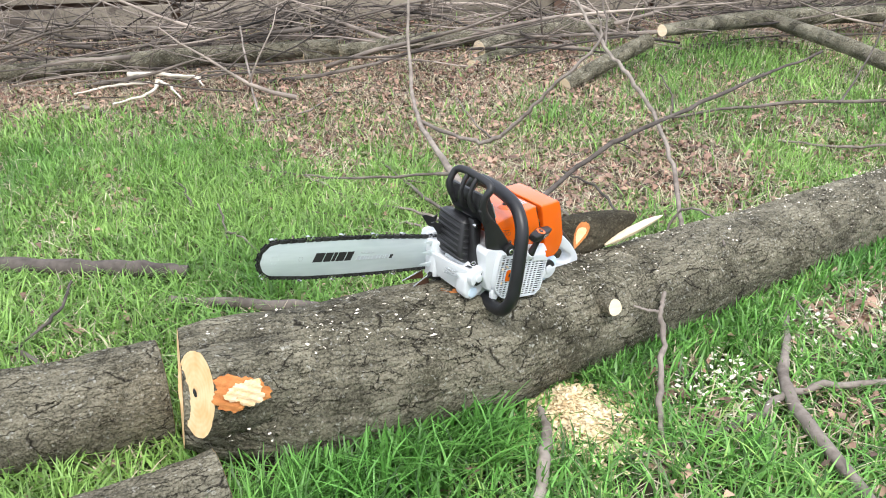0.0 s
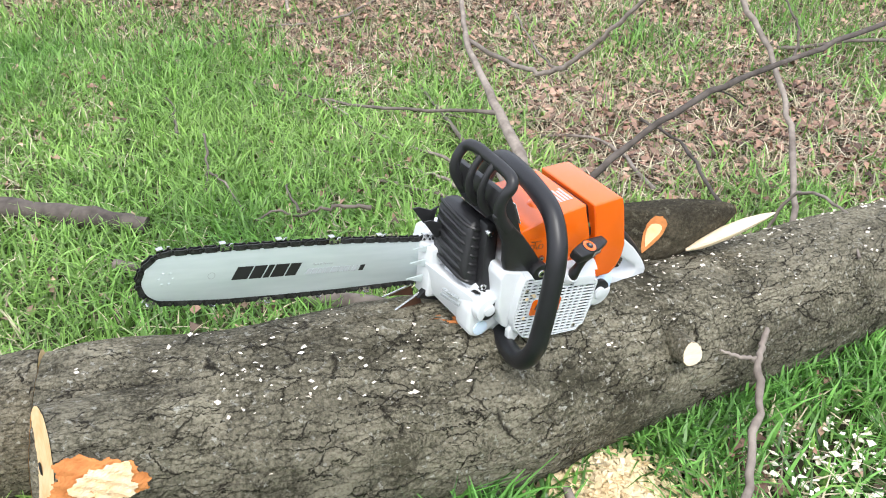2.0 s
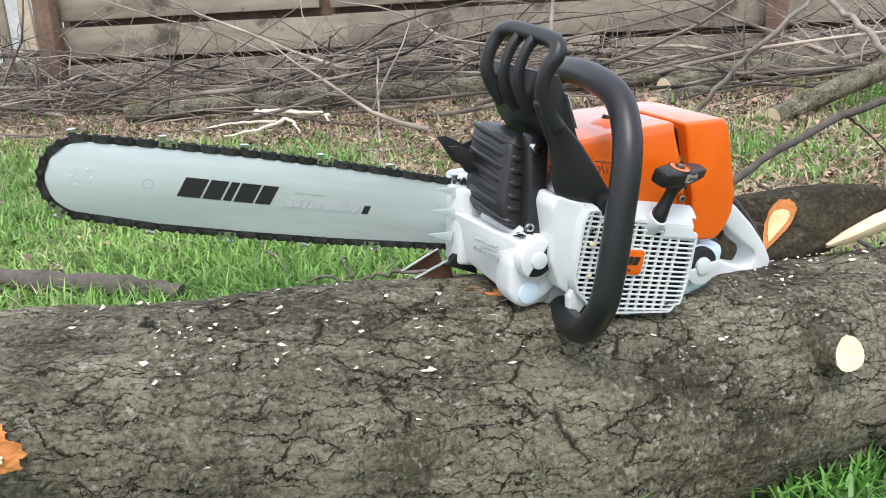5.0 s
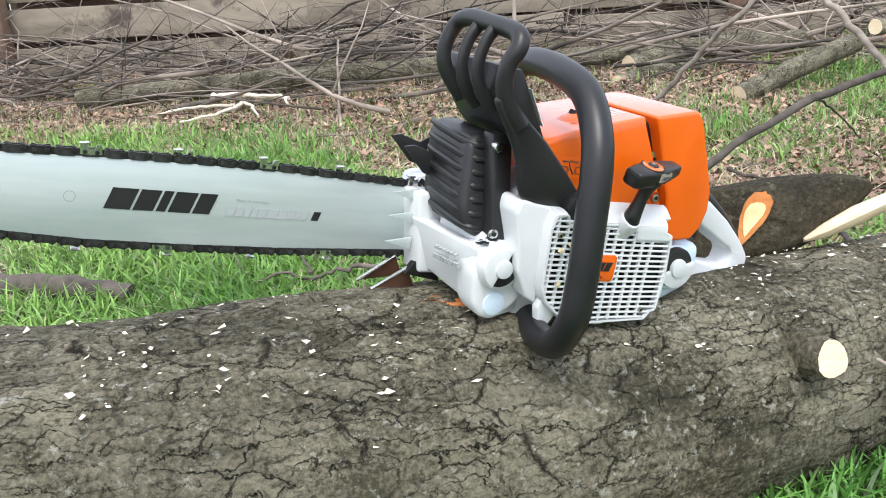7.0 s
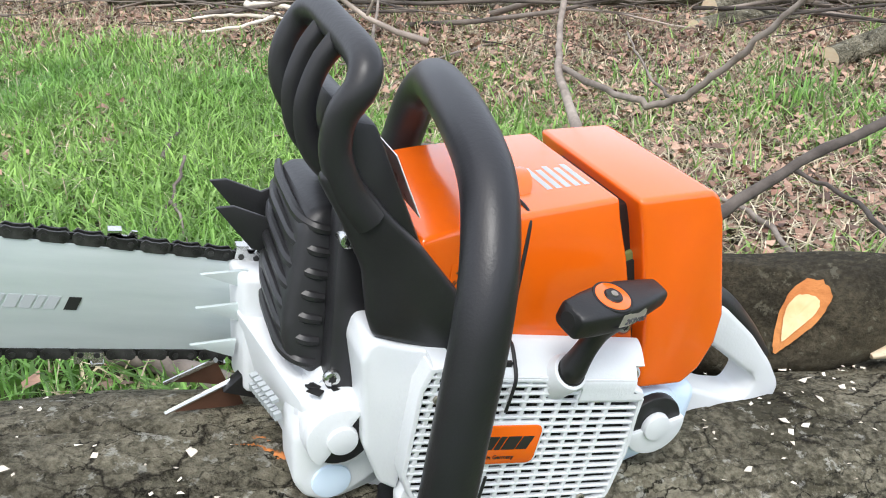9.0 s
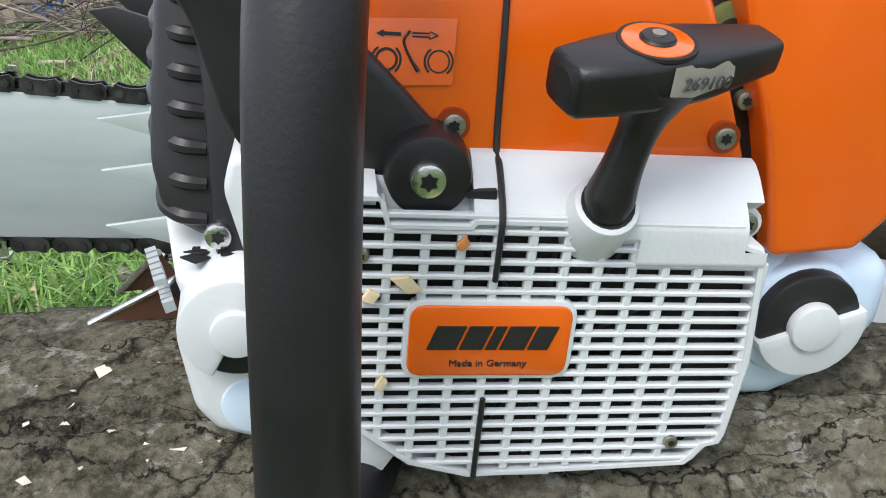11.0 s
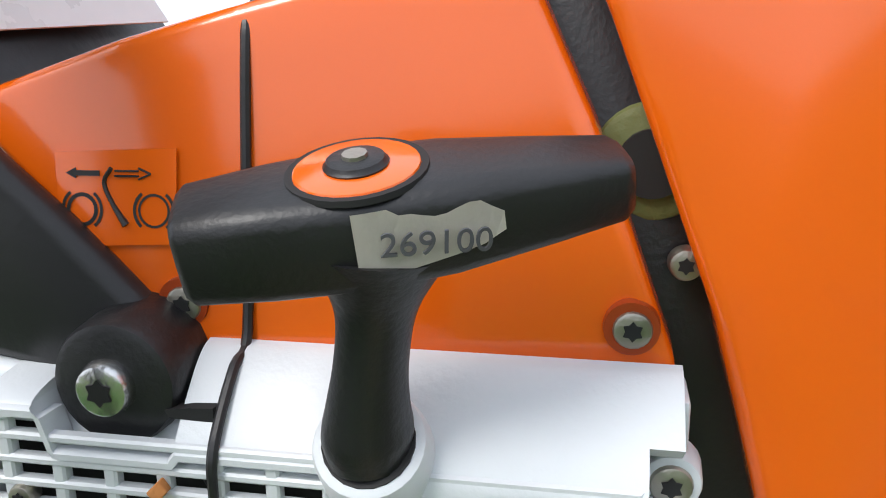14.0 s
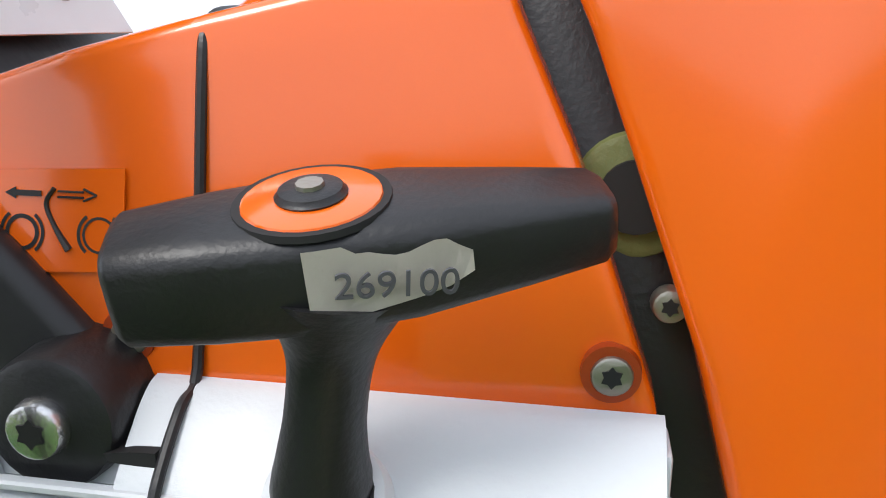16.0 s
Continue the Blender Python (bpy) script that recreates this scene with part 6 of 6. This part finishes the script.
part("rubber_top", tube(spline([(0.125, 0.080, 0.054, 0.0115), (0.158, 0.080, 0.051, 0.0115), (0.188, 0.080, 0.042, 0.0110), (0.222, 0.080, 0.020, 0.0100), (0.248, 0.080, 0.000, 0.0080)], 6), 14, None, 1.15, (0, 1, 0)), RUBBER, handle, "black rubber grip")
part("throttle", slab([(0.158, 0.026), (0.190, 0.010), (0.186, -0.004), (0.170, 0.008)], 0.072, 0.088, 0.003), BLACK, handle)

# front handle: one rubber-covered tube round the saw
part("front_handle", tube(spline([(-0.030, 0.070, -0.070, 0.0125), (-0.046, 0.030, -0.0755, 0.0132), (-0.060, -0.012, -0.0755, 0.0134), (-0.0690, -0.046, -0.0650, 0.0134), (-0.0715, -0.0640, -0.036, 0.0134), (-0.0730, -0.0660, 0.0, 0.0134), (-0.0745, -0.0625, 0.045, 0.0134), (-0.0752, -0.0560, 0.092, 0.0134), (-0.0735, -0.042, 0.122, 0.0134), (-0.070, -0.015, 0.146, 0.0134), (-0.065, 0.028, 0.157, 0.0134), (-0.056, 0.085, 0.160, 0.0134), (-0.0440, 0.1329, 0.1517, 0.0134), (-0.041, 0.158, 0.125, 0.0134), (-0.040, 0.172, 0.060, 0.0130), (-0.040, 0.168, 0.000, 0.0125)], 7), 22), RUBBER, saw, "black rubber-covered tubular front handle")

# hand guard
guard = part("hand_guard", slab([(-0.036, 0.033), (-0.028, 0.038), (-0.026, 0.046), (-0.031, 0.0520), (-0.052, 0.0730), (-0.080, 0.0985), (-0.100, 0.113), (-0.117, 0.129), (-0.131, 0.138), (-0.139, 0.128), (-0.124, 0.108), (-0.108, 0.084), (-0.100, 0.058), (-0.094, 0.046), (-0.060, 0.040)], 0.009, 0.019, 0.004, None, 3), GUARD, saw, "black hand guard with finger slots")
part("guard_panel", slab([(-0.090, 0.088), (-0.074, 0.090), (-0.116, 0.156), (-0.128, 0.156), (-0.126, 0.130), (-0.108, 0.104)], 0.014, 0.130, 0.003), GUARD, guard)
part("guard_frame", tube(spline([(-0.1100, 0.0150, 0.1090, 0.0095), (-0.1230, 0.0140, 0.1230, 0.0085), (-0.1330, 0.0120, 0.1410, 0.0078), (-0.1350, 0.0080, 0.1590, 0.0074), (-0.1300, 0.0050, 0.1740, 0.0076), (-0.1280, 0.0160, 0.1840, 0.0080), (-0.1290, 0.0590, 0.1880, 0.0080), (-0.1300, 0.0920, 0.1890, 0.0080), (-0.1330, 0.1100, 0.1820, 0.0074), (-0.1390, 0.1140, 0.1620, 0.0070), (-0.1350, 0.1140, 0.1410, 0.0070), (-0.1140, 0.1120, 0.1170, 0.0075)], 6), 14), GUARD, guard)
for y in (0.046, 0.074):
    part("guard_finger", tube(spline([(-0.1180, y, 0.1170, 0.0056), (-0.1340, y, 0.1310, 0.0050), (-0.1410, y, 0.1500, 0.0044), (-0.1380, y, 0.1710, 0.0044), (-0.1300, y, 0.1860, 0.0050)], 5), 12, None, 1.25, (1, 0, 0)), GUARD, guard)
part("pivot_boss", rod((-0.0375, 0.018, 0.043), (-0.0375, -0.0008, 0.043), 0.0142, 0.0132, 28, 0.002), BLACK, guard)
screw(-0.0382, -0.0041, 0.043, 0.0060, guard, BRIGHT, 0.005)
lab = part("label", put(box((-0.018, -0.050, 0), (0.018, 0.050, 0.0006)), Matrix.Translation((-0.0910, 0.070, 0.1250)) @ Matrix.Rotation(radians(57.5), 4, "Y")), LABEL, guard, "white warning label with dark marks", None)
for k in range(6):
    part("label_bar", put(box((-0.012 + 0.002 * (k % 2), -0.032 + k * 0.011, 0.0007), (-0.002 + 0.005 * (k % 3), -0.029 + k * 0.011, 0.0009)), Matrix.Translation((-0.0910, 0.070, 0.1250)) @ Matrix.Rotation(radians(57.5), 4, "Y")), GREYINK if k % 3 else INK, lab, "", None)
# far side: sprocket cover
part("sprocket_cover", slab([(-0.128, 0.030), (-0.060, 0.044), (0.060, 0.040), (0.068, -0.040), (0.030, -0.060), (-0.100, -0.058), (-0.130, -0.040)], 0.150, 0.184, 0.006), WHITE, saw, "white sprocket cover")

# wood bits caught in the grille
for (x, z, w, h, a), mt, col in (((-0.0430, 0.0105, 0.011, 0.005, 0.6), CHIP, "pale"), ((-0.0540, 0.0060, 0.006, 0.005, 0.1), CHIP, "pale"), ((-0.0265, 0.0245, 0.004, 0.005, 0.4), REDWOOD, "orange"), ((-0.049, -0.026, 0.004, 0.006, 0.2), CHIP, "pale")):
    ob = part("wood_bit", slab([(-w / 2, -h * 0.3), (w * 0.2, -h / 2), (w / 2, h * 0.2), (-w * 0.1, h / 2)], -0.0014, 0.0006, 0.0003), mt, None, "", None)
    ob.matrix_world = SAW @ Matrix.Translation((x, YC - 0.0004, z)) @ Matrix.Rotation(a, 4, "Y")
    tagged(ob, "small " + col + " wood bit caught in the grille", "wood chip", "wood bits on the grille")
